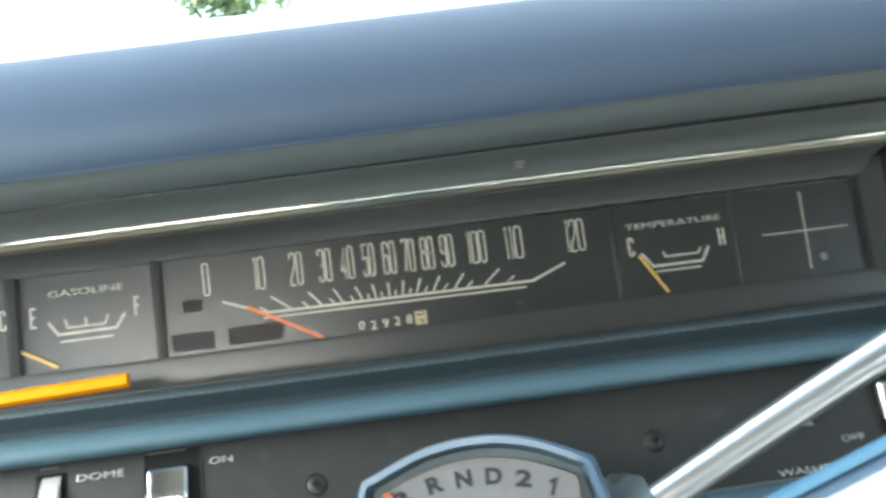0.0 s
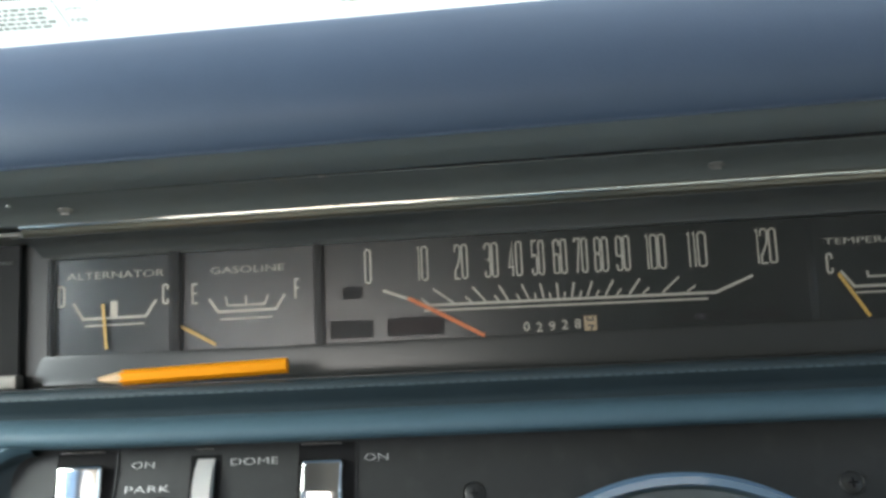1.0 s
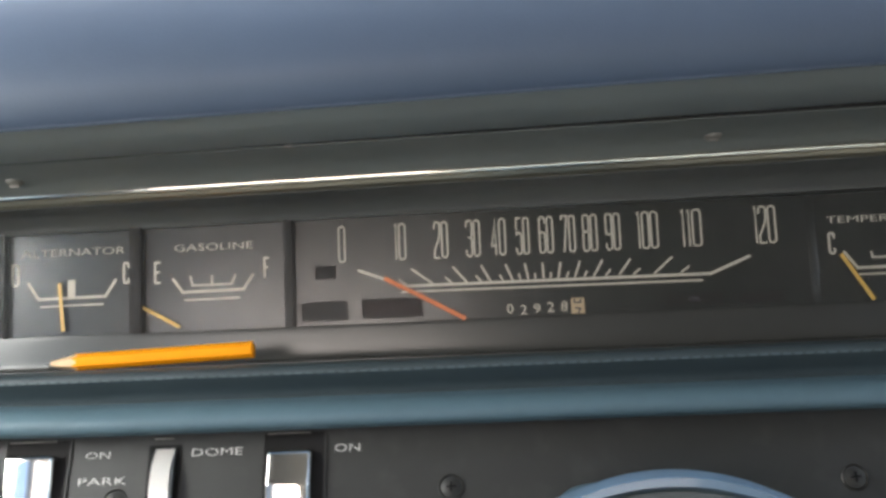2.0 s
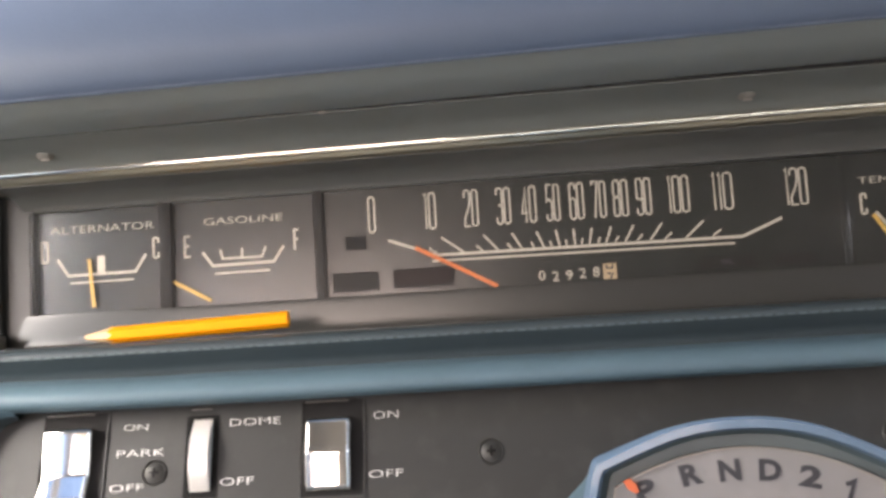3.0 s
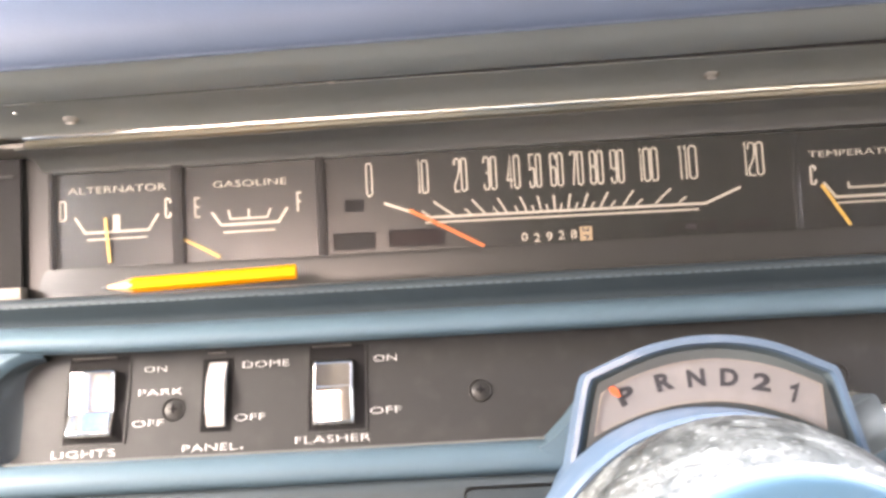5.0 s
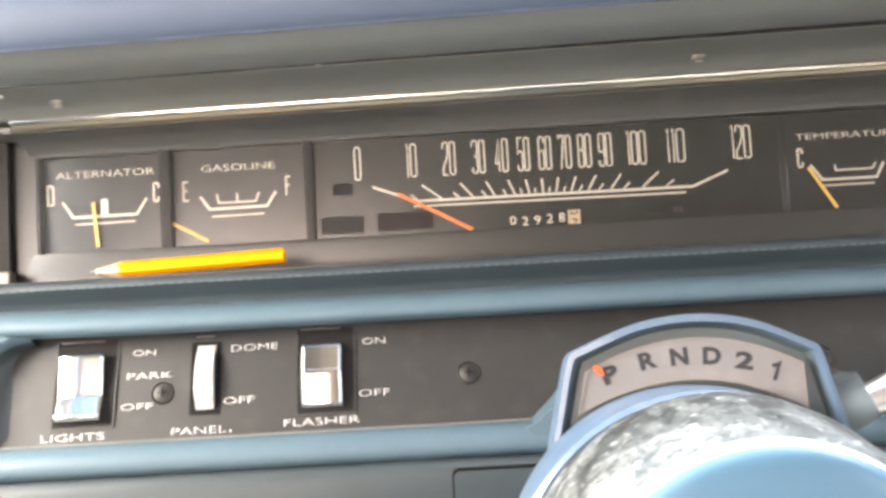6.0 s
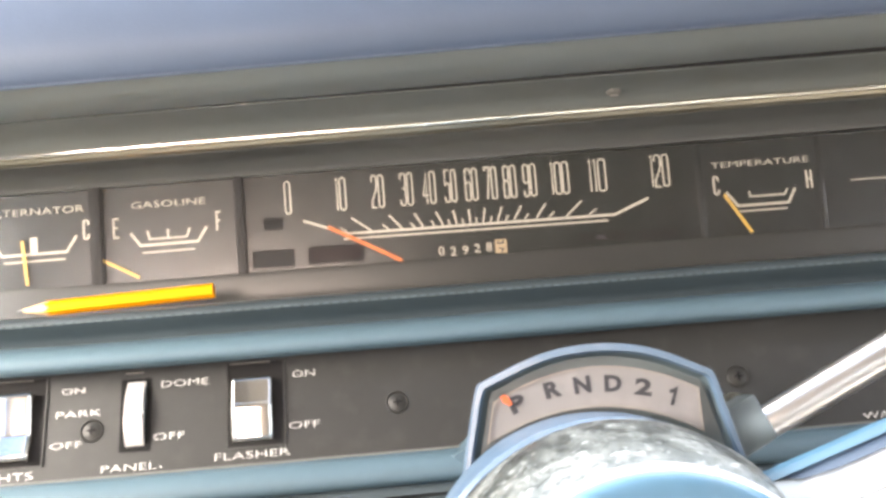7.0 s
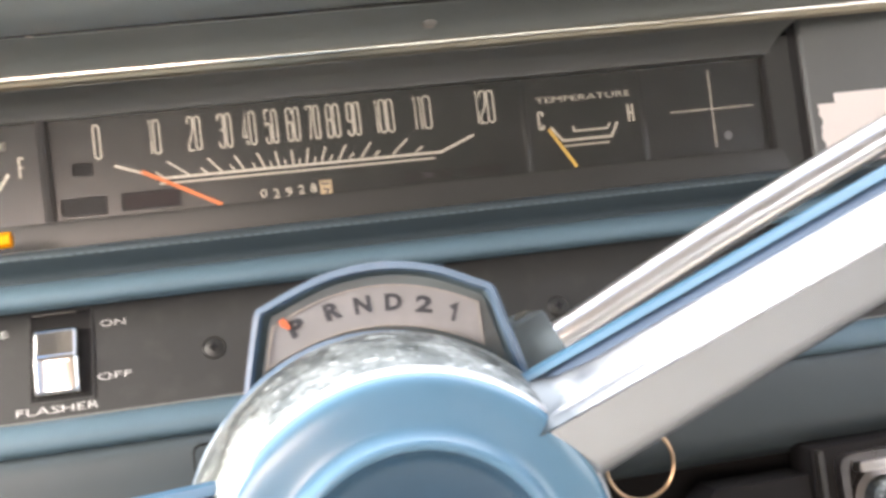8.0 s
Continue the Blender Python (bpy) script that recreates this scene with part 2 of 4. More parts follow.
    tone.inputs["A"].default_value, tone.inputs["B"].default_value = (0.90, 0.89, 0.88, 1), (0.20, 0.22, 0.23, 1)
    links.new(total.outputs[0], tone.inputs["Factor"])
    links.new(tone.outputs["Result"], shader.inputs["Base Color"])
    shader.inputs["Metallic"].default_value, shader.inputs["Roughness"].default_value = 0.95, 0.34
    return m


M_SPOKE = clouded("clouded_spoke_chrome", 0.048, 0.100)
# paler than real foliage: the bright haze is put into the leaf colour
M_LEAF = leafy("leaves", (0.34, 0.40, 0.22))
M_BARK = material("bark", (0.13, 0.10, 0.07), 0.85, vary=0.3, scale=20, bump=0.5, bump_scale=60)


def glass(name):
    m = bpy.data.materials.new(name)
    m.use_nodes = True
    s = m.node_tree.nodes["Principled BSDF"]
    s.inputs["Base Color"].default_value = (0.96, 0.98, 0.98, 1)
    s.inputs["Transmission Weight"].default_value, s.inputs["Roughness"].default_value = 1.0, 0.0
    s.inputs["IOR"].default_value = 1.02
    return m


M_GLASS = glass("windshield_glass")


def veiled_lens(name, gloss, veil, rough):
    """Clear plastic cover: mostly see-through, with a little hazy gloss and a pale film that paints a veil of glare."""
    m = bpy.data.materials.new(name)
    m.use_nodes = True
    nodes, links = m.node_tree.nodes, m.node_tree.links
    nodes.remove(nodes["Principled BSDF"])
    clear, shine, film = nodes.new("ShaderNodeBsdfTransparent"), nodes.new("ShaderNodeBsdfGlossy"), nodes.new("ShaderNodeBsdfDiffuse")
    shine.inputs["Roughness"].default_value = rough
    film.inputs["Color"].default_value = (0.75, 0.72, 0.68, 1)
    specks = nodes.new("ShaderNodeTexNoise")
    specks.inputs["Scale"].default_value, specks.inputs["Detail"].default_value = 45.0, 7.0
    links.new(nodes.new("ShaderNodeTexCoord").outputs["Object"], specks.inputs["Vector"])
    amount = nodes.new("ShaderNodeMapRange")
    amount.inputs["From Min"].default_value, amount.inputs["From Max"].default_value = 0.3, 0.75
    amount.inputs["To Min"].default_value, amount.inputs["To Max"].default_value = veil * 0.6, veil * 1.5
    links.new(specks.outputs["Fac"], amount.inputs["Value"])
    a, b = nodes.new("ShaderNodeMixShader"), nodes.new("ShaderNodeMixShader")
    a.inputs["Fac"].default_value = gloss
    links.new(clear.outputs[0], a.inputs[1])
    links.new(shine.outputs[0], a.inputs[2])
    links.new(amount.outputs["Result"], b.inputs["Fac"])
    links.new(a.outputs[0], b.inputs[1])
    links.new(film.outputs[0], b.inputs[2])
    links.new(b.outputs[0], nodes["Material Output"].inputs["Surface"])
    return m


# the pale film lifts the blacks of the dials like haze
M_LENS = veiled_lens("veiled_instrument_lens", 0.0035, 0.006, 0.22)

# ---------------------------------------------------------------- builders
ROOT = {}


def thing(name, label, category, at=(0, 0, 0), group="", kind="", leaned=True):
    ob = new(name)
    ob.empty_display_size = 0.02
    ob.matrix_basis = (LEAN if leaned else Matrix()) @ Matrix.Translation(at)
    ROOT[ob.name] = (ob.matrix_basis.copy(), leaned)
    return tagged(ob, label, category, group, kind)


def part(name, bm, mat, parent, label="", smooth=True):
    """Links a bmesh, given in dashboard (or world) coordinates, as one mesh under a thing or a part."""
    me = bpy.data.meshes.new(name)
    bmesh.ops.recalc_face_normals(bm, faces=bm.faces)
    bm.to_mesh(me)
    bm.free()
    me.materials.append(mat)
    if smooth:
        me.polygons.foreach_set("use_smooth", [True] * len(me.polygons))
        me.set_sharp_from_angle(angle=radians(35))
    ob = new(name, me)
    ob.parent = parent
    base, leaned = ROOT[parent.name]
    ob.matrix_basis = base.inverted() @ (LEAN if leaned else Matrix())
    ROOT[ob.name] = ((LEAN if leaned else Matrix()), leaned)
    return tagged(ob, label)


def single(name, bm, mat, label, category, group="", kind="", leaned=True, smooth=True):
    """A thing that is one mesh."""
    me = bpy.data.meshes.new(name)
    bmesh.ops.recalc_face_normals(bm, faces=bm.faces)
    bm.to_mesh(me)
    bm.free()
    me.materials.append(mat)
    if smooth:
        me.polygons.foreach_set("use_smooth", [True] * len(me.polygons))
        me.set_sharp_from_angle(angle=radians(35))
    ob = new(name, me)
    ob.matrix_basis = LEAN if leaned else Matrix()
    ROOT[ob.name] = (ob.matrix_basis.copy(), leaned)
    return tagged(ob, label, category, group, kind)


def box(bm, x0, x1, y0, y1, z0, z1, bevel=0.0, turn=None):
    made = bmesh.ops.create_cube(bm, size=1.0)["verts"]
    m = Matrix.Translation(((x0 + x1) / 2, (y0 + y1) / 2, (z0 + z1) / 2))
    if turn is not None:
        m = m @ turn
    bmesh.ops.transform(bm, verts=made, matrix=m @ Matrix.Diagonal((abs(x1 - x0), abs(y1 - y0), abs(z1 - z0), 1)))
    if bevel:
        edges = list({e for v in made for e in v.link_edges})
        bmesh.ops.bevel(bm, geom=edges, offset=bevel, segments=2, affect="EDGES", profile=0.5)
    return bm


def boxed(*a, **k):
    return box(bmesh.new(), *a, **k)


def smooth_line(points, n=6, closed=False):
    """A Catmull-Rom curve through points."""
    out, m = [], len(points)
    spans = range(m if closed else m - 1)
    for i in spans:
        p = [points[(i + j) % m] if closed else points[min(max(i + j, 0), m - 1)] for j in (-1, 0, 1, 2)]
        for k in range(n):
            t = k / n
            out.append(tuple(0.5 * (2 * b + (c - a) * t + (2 * a - 5 * b + 4 * c - d) * t * t + (3 * b - a - 3 * c + d) * t ** 3)
                             for a, b, c, d in zip(*p)))
    if not closed:
        out.append(tuple(points[-1]))
    return out


def extruded(profile, stations, closed=True):
    """Sweeps a (y, z) profile along x. stations: (x, dy, dz, ky, kz) rows, which shift it."""
    bm = bmesh.new()
    rings = [[bm.verts.new((x, y + dy, z + dz)) for y, z in profile] for x, dy, dz in stations]
    n = len(profile)
    for a, b in zip(rings, rings[1:]):
        for i in range(n if closed else n - 1):
            bm.faces.new((a[i], a[(i + 1) % n], b[(i + 1) % n], b[i]))
    if closed:
        bm.faces.new(rings[0])
        bm.faces.new(rings[-1][::-1])
    return bm


def slab(bm, outline, y0, y1):
    """A plate whose (x, z) outline is given, from y0 to y1."""
    front = [bm.verts.new((x, y0, z)) for x, z in outline]
    back = [bm.verts.new((x, y1, z)) for x, z in outline]
    bm.faces.new(front)
    bm.faces.new(back[::-1])
    for i in range(len(outline)):
        j = (i + 1) % len(outline)
        bm.faces.new((front[j], front[i], back[i], back[j]))
    return bm


def ring_plate(bm, outer, inner, y0, y1):
    """A plate with one hole; outer and inner have as many points each."""
    n = len(outer)
    v = [[bm.verts.new((x, y, z)) for x, z in line] for line in (outer, inner) for y in (y0, y1)]
    of, ob_, nf, nb = v
    for i in range(n):
        j = (i + 1) % n
        bm.faces.new((of[i], of[j], nf[j], nf[i]))
        bm.faces.new((ob_[j], ob_[i], nb[i], nb[j]))
        bm.faces.new((of[j], of[i], ob_[i], ob_[j]))
        bm.faces.new((nf[i], nf[j], nb[j], nb[i]))
    return bm


def round_rect(x0, x1, z0, z1, r, n=4):
    pts = []
    for cx, cz, a in ((x1 - r, z1 - r, 0), (x0 + r, z1 - r, 90), (x0 + r, z0 + r, 180), (x1 - r, z0 + r, 270)):
        for k in range(n + 1):
            w = radians(a + 90 * k / n)
            pts.append((cx + r * math.cos(w), cz + r * math.sin(w)))
    return pts


def ribbon(bm, pts, w, y, thick=0.0003, closed=False):
    """A raised flat stroke along (x, z) points."""
    n = len(pts)
    left, right = [], []
    for i, p in enumerate(pts):
        a = pts[i - 1] if (i or closed) else None
        b = pts[(i + 1) % n] if (i < n - 1 or closed) else None
        d1 = Vector((p[0] - a[0], p[1] - a[1])).normalized() if a else None
        d2 = Vector((b[0] - p[0], b[1] - p[1])).normalized() if b else None
        d1, d2 = d1 or d2, d2 or d1
        t = (d1 + d2)
        t = t.normalized() if t.length > 1e-6 else d1
        s = Vector((-t.y, t.x)) * (w / 2) / max(0.5, abs(t.dot(d1)))
        left.append((p[0] + s.x, p[1] + s.y))
        right.append((p[0] - s.x, p[1] - s.y))
    rows = [[bm.verts.new((x, yy, z)) for x, z in line] for line in (left, right) for yy in (y - thick, y)]
    lf, lb, rf, rb = rows
    for i in range(n if closed else n - 1):
        j = (i + 1) % n
        bm.faces.new((lf[i], lf[j], rf[j], rf[i]))
        bm.faces.new((lf[j], lf[i], lb[i], lb[j]))
        bm.faces.new((rf[i], rf[j], rb[j], rb[i]))
    if not closed:
        for i in (0, -1):
            bm.faces.new((lf[i], rf[i], rb[i], lb[i]))
    return bm


def lathe(bm, profile, centre, axis, n=48):
    """Turns a (radius, along) profile round an axis through centre."""
    axis = Vector(axis).normalized()
    side = axis.orthogonal().normalized()
    other = axis.cross(side)
    rings = []
    for r, a in profile:
        c = Vector(centre) + axis * a
        if r < 1e-6:
            rings.append([bm.verts.new(c)])
        else:
            rings.append([bm.verts.new(c + r * (side * math.cos(2 * math.pi * k / n) + other * math.sin(2 * math.pi * k / n))) for k in range(n)])
    for a, b in zip(rings, rings[1:]):
        for k in range(n):
            j = (k + 1) % n
            if len(a) == 1 and len(b) == 1:
                continue
            if len(a) == 1:
                bm.faces.new((a[0], b[k], b[j]))
            elif len(b) == 1:
                bm.faces.new((a[k], b[0], a[j]))
            else:
                bm.faces.new((a[k], a[j], b[j], b[k]))
    return bm


def tube(bm, points, radii, n=16):
    rings = []
    for i, p in enumerate(points):
        d = (Vector(points[min(i + 1, len(points) - 1)]) - Vector(points[max(i - 1, 0)])).normalized()
        s = d.cross(Vector((0.1, 1, 0.2))).normalized()
        o = d.cross(s)
        rings.append([bm.verts.new(Vector(p) + radii[i] * (s * math.cos(2 * math.pi * k / n) + o * math.sin(2 * math.pi * k / n))) for k in range(n)])
    for a, b in zip(rings, rings[1:]):
        for k in range(n):
            bm.faces.new((a[k], a[(k + 1) % n], b[(k + 1) % n], b[k]))
    bm.faces.new(rings[0])
    bm.faces.new(rings[-1][::-1])
    return bm


def word(text, x0, x1, z0, z1, y, thick=0.0003, turn=None, lift=0.0):
    """Lettering of the built-in font, stretched to a box on a plane y, that faces the driver."""
    curve = bpy.data.curves.new("lettering", "FONT")
    curve.body, curve.size = text, 1.0
    curve.offset = lift
    curve.resolution_u = 3
    holder = bpy.data.objects.new("lettering", curve)
    me = bpy.data.meshes.new_from_object(holder)
    bm = bmesh.new()
    bm.from_mesh(me)
    bpy.data.objects.remove(holder)
    bpy.data.curves.remove(curve)
    bpy.data.meshes.remove(me)
    xs, ys = [v.co.x for v in bm.verts], [v.co.y for v in bm.verts]
    a0, a1, b0, b1 = min(xs), max(xs), min(ys), max(ys)
    for v in bm.verts:
        v.co = Vector((x0 + (v.co.x - a0) / (a1 - a0) * (x1 - x0), y - thick, z0 + (v.co.y - b0) / (b1 - b0) * (z1 - z0)))
    flat = bm.faces[:]
    grown = bmesh.ops.extrude_face_region(bm, geom=flat)["geom"]
    for v in grown:
        if isinstance(v, bmesh.types.BMVert):
            v.co.y = y
    if turn is not None:
        bmesh.ops.transform(bm, verts=bm.verts, matrix=turn)
    return bm

# ---------------------------------------------------------------- dashboard shell
MM = 0.001


def mm(points):
    return [tuple(c * MM for c in p) for p in points]


def along(x0, x1, n, rise=0.0):
    """Stations for a sweep along x; rise: metres of height gained for each metre along it."""
    return [(x0 + (x1 - x0) * k / n, 0.0, rise * (x0 + (x1 - x0) * k / n + 0.09)) for k in range(n + 1)]


upper = thing("dashboard_pad", "dark blue padded vinyl dashboard brow over the instruments", "dashboard", (0, 0.1, 0.1), kind="structure")
nose = smooth_line(mm([(-127, 44), (-130.5, 47.5), (-133.4, 55), (-133.8, 64), (-132, 74.5), (-128.2, 84.5), (-123, 93), (-116, 99.8), (-105, 104.6), (-70, 113.5), (60, 150), (330, 228)]), 6)
part("padded_brow", extruded(nose + mm([(330, 190), (60, 112), (-60, 70), (-100, 52)]), along(-0.47, 1.0, 24, 0.022)), M_PAD, upper,
     "dark blue grained vinyl brow")
# thin bead added to paint the highlight along the brow's lower edge
part("brow_edge_highlight", extruded([(-0.1278 + 0.0003 * math.cos(a), 0.0446 + 0.0003 * math.sin(a)) for a in (radians(60 * k) for k in range(6))], along(-0.47, 1.0, 24, 0.0215)), M_EDGELIGHT, upper, "thin paler line painting the lit edge of the brow")
part("brow_underside", extruded(mm([(-126.5, 44.5), (-110, 44.2), (-82, 42.6), (-80.5, 43.5), (-80.5, 60), (-100, 60), (-116, 52)]), along(-0.47, 1.0, 24, 0.019)),
     M_UNDER, upper, "charcoal vinyl underside of the brow")
part("retaining_strip", extruded(smooth_line(mm([(-79, 42.2), (-60, 40.9), (-50, 39.2), (-42.2, 36.0)]), 3) + mm([(-36, 36.2), (-36, 48), (-79, 55)]), along(-0.2815, 1.0, 24, 0.014)), M_STRIP, upper,
     "dark grey strip screwed under the brow")
# dark strip added as the shade line between brow and retaining strip
part("gap_shade", extruded(mm([(-81.2, 42.9), (-79.15, 42.5), (-79.15, 50), (-81.2, 50)]), along(-0.2815, 1.0, 24, 0.014)), M_SIDE, upper, "dark strip painting the shaded gap between brow and strip")
for sx in (-0.242, 0.0695, 0.39):
    s = bmesh.new()
    z = 0.0400 + 0.014 * (sx + 0.09)
    lathe(s, [(0, -0.0016), (0.0022, -0.0014), (0.0036, -0.0005), (0.0042, 0.0012), (0, 0.0012)], (sx, -0.0543, z), (0, 0.25, 1), 20)
    box(s, sx - 0.002, sx + 0.002, -0.0547, -0.0539, z - 0.0022, z - 0.0012)
    part("screw", s, M_DULL, upper, "small dull steel screw")

part("end_pin", boxed(-0.2612, -0.2598, -0.0735, -0.0712, 0.0372, 0.0380, 0.0003), M_BRUSHED, upper, "tiny white end pin")
part("clip", boxed(-0.1125, -0.1093, -0.0818, -0.0795, 0.0411, 0.0419, 0.0003), M_DULL, upper, "tiny bright clip")

# ---------------------------------------------------------------- instrument cluster
cluster = thing("instrument_cluster", "wide black instrument cluster with cream numerals and orange needle", "instrument cluster", (0, 0.01, -0.03))
X0, X1 = -0.2755, 0.2735
hood = smooth_line(mm([(-4.5, 22.5), (-8, 25), (-18, 28.5), (-32, 30.0), (-36.6, 30.5)]), 4)
bz = extruded(hood + mm([(-35.5, 34), (4, 30), (4, 22.5)]), along(X0 - 0.003, X1 + 0.003, 16, 0.006))
for v in bz.verts:  # its front edge climbs with the trim strip, twice as fast as its foot
    v.co.z += 0.006 * (v.co.x + 0.09) * min(1.0, max(0.0, (-v.co.y - 0.0045) / 0.032))
part("upper_bezel", bz, M_BEZEL, cluster, "curved satin grey upper bezel")
stations = along(X0 + 0.0035, X1 + 0.21, 40, 0.012)
# lower half of the chrome strip, its reflection painted as gilt
part("strip_base", extruded(mm([(-36.0, 30.7), (-37.2, 31.0), (-38.6, 32.2), (-39.6, 34.0), (-36, 34.0)]), stations), M_TRIMBAND, cluster, "lower band of the trim strip, gilt reflection in its colour")
chrome = smooth_line(mm([(-39.8, 33.6), (-41.0, 33.8), (-41.55, 34.3), (-41.8, 35.0), (-41.75, 35.7), (-41.2, 36.1)]), 4)
part("chrome_strip", extruded(chrome + mm([(-36, 36.15), (-36, 33.5)]), stations), M_TRIM, cluster, "thin bright chrome strip")
tray = smooth_line(mm([(-4.6, -30.9), (-5.0, -31.4), (-5.3, -38.0), (-5.6, -45.2), (-6.4, -46.8)]), 4) + mm([(-8, -47.3), (-46, -47.7)])
part("tray", extruded(tray + mm([(-46, -53), (4, -53), (4, -30.9)]), along(X0 - 0.0138, X1 + 0.0138, 16)), M_TRAY, cluster, "dark grey lower bezel and ledge below the dials")

# front bezel: bars between and round the recessed dials
BAYS = [(-0.2737, -0.2095), (-0.2035, -0.1315), (-0.1270, 0.1245), (0.1285, 0.1945), (0.1975, 0.2717)]
TOP, LOW = 0.0222, -0.0308
edges = [X0] + [e for b in BAYS for e in b] + [X1]
for a, b in zip(edges[::2], edges[1::2]):
    flush = a > 0.1 and b < 0.27
    part("divider", boxed(a, b, -0.0003 if flush else -0.0048, 0.004, LOW, TOP, 0.0001 if flush else 0.0004), M_DIAL if flush else M_SIDE, cluster)
NAMES = ("alternator_dial", "fuel_dial", "speedometer_dial", "temperature_dial", "blank_dial")
dials = [part(n, boxed(a - 0.001, b + 0.001, 0.0, 0.003, LOW - 0.001, TOP + 0.001), M_DIAL, cluster, "matt black dial face") for n, (a, b) in zip(NAMES, BAYS)]
alt, fuel, speed, temp, blank = dials
# end caps of the housing
for x, way in ((X0, -1), (X1, 1)):
    cap = bmesh.new()
    plan = [(x, 0.006), (x, -0.0048), (x + way * 0.0145, -0.0062), (x + way * 0.0145, 0.006)]
    v0 = [cap.verts.new((px, py, -0.0470)) for px, py in plan]
    v1 = [cap.verts.new((px, py, 0.034)) for px, py in plan]
    cap.faces.new(v0)
    cap.faces.new(v1[::-1])
    for i in range(len(plan)):
        j = (i + 1) % len(plan)
        cap.faces.new((v0[j], v0[i], v1[i], v1[j]))
    part("end_cap", cap, M_TRAY, cluster)
cover = part("clear_cover", boxed(X0 + 0.0004, X1 - 0.0004, -0.0060, -0.0057, LOW + 0.0002, TOP + 0.0004), M_LENS, cluster, "clear plastic cover over the dials with a painted veil of glare", smooth=False)
cover.visible_shadow = False
part("back_plate", boxed(X0, X1, 0.0045, 0.02, -0.052, 0.034), M_BEZEL, cluster)

# ---- tall condensed numerals, drawn as strokes in a cell of height 1 and width w
ARC = [(math.cos(radians(a)), math.sin(radians(a))) for a in range(0, 181, 30)]


def rounded(w, lo, hi, r):
    """A closed upright loop."""
    rz = r
    top = [(w / 2 + (w / 2) * c, hi - rz + rz * s) for c, s in ARC]
    bottom = [(w / 2 - (w / 2) * c, lo + rz - rz * s) for c, s in ARC]
    return top + bottom


def glyph(ch, w):
    """Strokes [(points, closed)] of a character."""
    r = 0.085
    loop = rounded(w, 0.0, 1.0, r)
    if ch == "0":
        return [(loop, True)]
    if ch == "1":
        return [([(w * 0.15, 0.93), (w * 0.62, 1.0), (w * 0.62, 0.0)], False)]
    if ch == "2":
        return [([(0, 0.80)] + [(w / 2 - (w / 2) * c, 1 - r + r * s) for c, s in ARC] + [(w, 0.66), (w * 0.75, 0.5), (0.0, 0.2), (0.0, 0.0), (w, 0.0)], False)]
    if ch == "3":
        return [([(0, 0.82)] + [(w / 2 - (w / 2) * c, 1 - r + r * s) for c, s in ARC] + [(w, 0.6), (w * 0.85, 0.53), (w * 0.45, 0.52), (w * 0.85, 0.5), (w, 0.43), (w, r)]
                 + [(w / 2 + (w / 2) * c, r - r * s) for c, s in ARC[1:]] + [(0, 0.18)], False)]
    if ch == "4":
        return [([(w, 0.26), (0, 0.26), (w * 0.7, 1.0), (w * 0.7, 0.0)], False)]
    if ch == "5":
        return [([(w, 1.0), (0.05 * w, 1.0), (0.0, 0.52), (w * 0.2, 0.58), (w * 0.6, 0.6), (w, 0.52), (w, r)]
                 + [(w / 2 + (w / 2) * c, r - r * s) for c, s in ARC[1:]] + [(0, 0.18)], False)]
    if ch == "6":
        return [(rounded(w, 0.0, 0.58, r), True), ([(0, 0.4), (0, 1 - r)] + [(w / 2 - (w / 2) * c, 1 - r + r * s) for c, s in ARC] + [(w, 0.82)], False)]
    if ch == "7":
        return [([(0, 0.9), (0, 1.0), (w, 1.0), (w * 0.35, 0.0)], False)]
    if ch == "8":
        return [(rounded(w, 0.0, 0.53, r), True), (rounded(w, 0.53, 1.0, r), True)]
    if ch == "9":
        return [(rounded(w, 0.42, 1.0, r), True), ([(w, 0.6), (w, r)] + [(w / 2 + (w / 2) * c, r - r * s) for c, s in ARC[1:]] + [(0, 0.18)], False)]
    if ch == "D":
        return [([(0, 0), (0, 1), (w * 0.75, 1), (w, 0.92), (w, 0.08), (w * 0.75, 0)], True)]
    if ch == "C":
        return [([(w, 0.74), (w, 1 - r)] + [(w / 2 + (w / 2) * c, 1 - r + r * s) for c, s in ARC[1:]] + [(w / 2 - (w / 2) * c, r - r * s) for c, s in ARC] + [(w, 0.26)], False)]
    if ch == "E":
        return [([(w, 1), (0, 1), (0, 0), (w, 0)], False), ([(0, 0.52), (w * 0.8, 0.52)], False)]
    if ch == "F":
        return [([(w, 1), (0, 1), (0, 0)], False), ([(0, 0.54), (w * 0.8, 0.54)], False)]
    if ch == "H":
        return [([(0, 0), (0, 1)], False), ([(w, 0), (w, 1)], False), ([(0, 0.5), (w, 0.5)], False)]
    return []


def numeral(text, x0, x1, z0, z1, stroke, parent, name="numeral", y=0.0):
    bm = bmesh.new()
    n = len(text)
    gap = stroke * 1.35
    narrow = text.count("1")
    full = (x1 - x0 - gap * (n - 1) - stroke) / (n - 0.55 * narrow)
    x = x0 + stroke / 2
    for ch in text:
        w = full * (0.45 if ch == "1" else 1.0)
        for pts, closed in glyph(ch, w):
            ribbon(bm, [(x + px, z0 + stroke / 2 + pz * (z1 - z0 - stroke)) for px, pz in pts], stroke, y, 0.0003, closed)
        x += w + gap
    return part(name, bm, M_INK, parent)


H0, H1 = 0.0, 0.0187
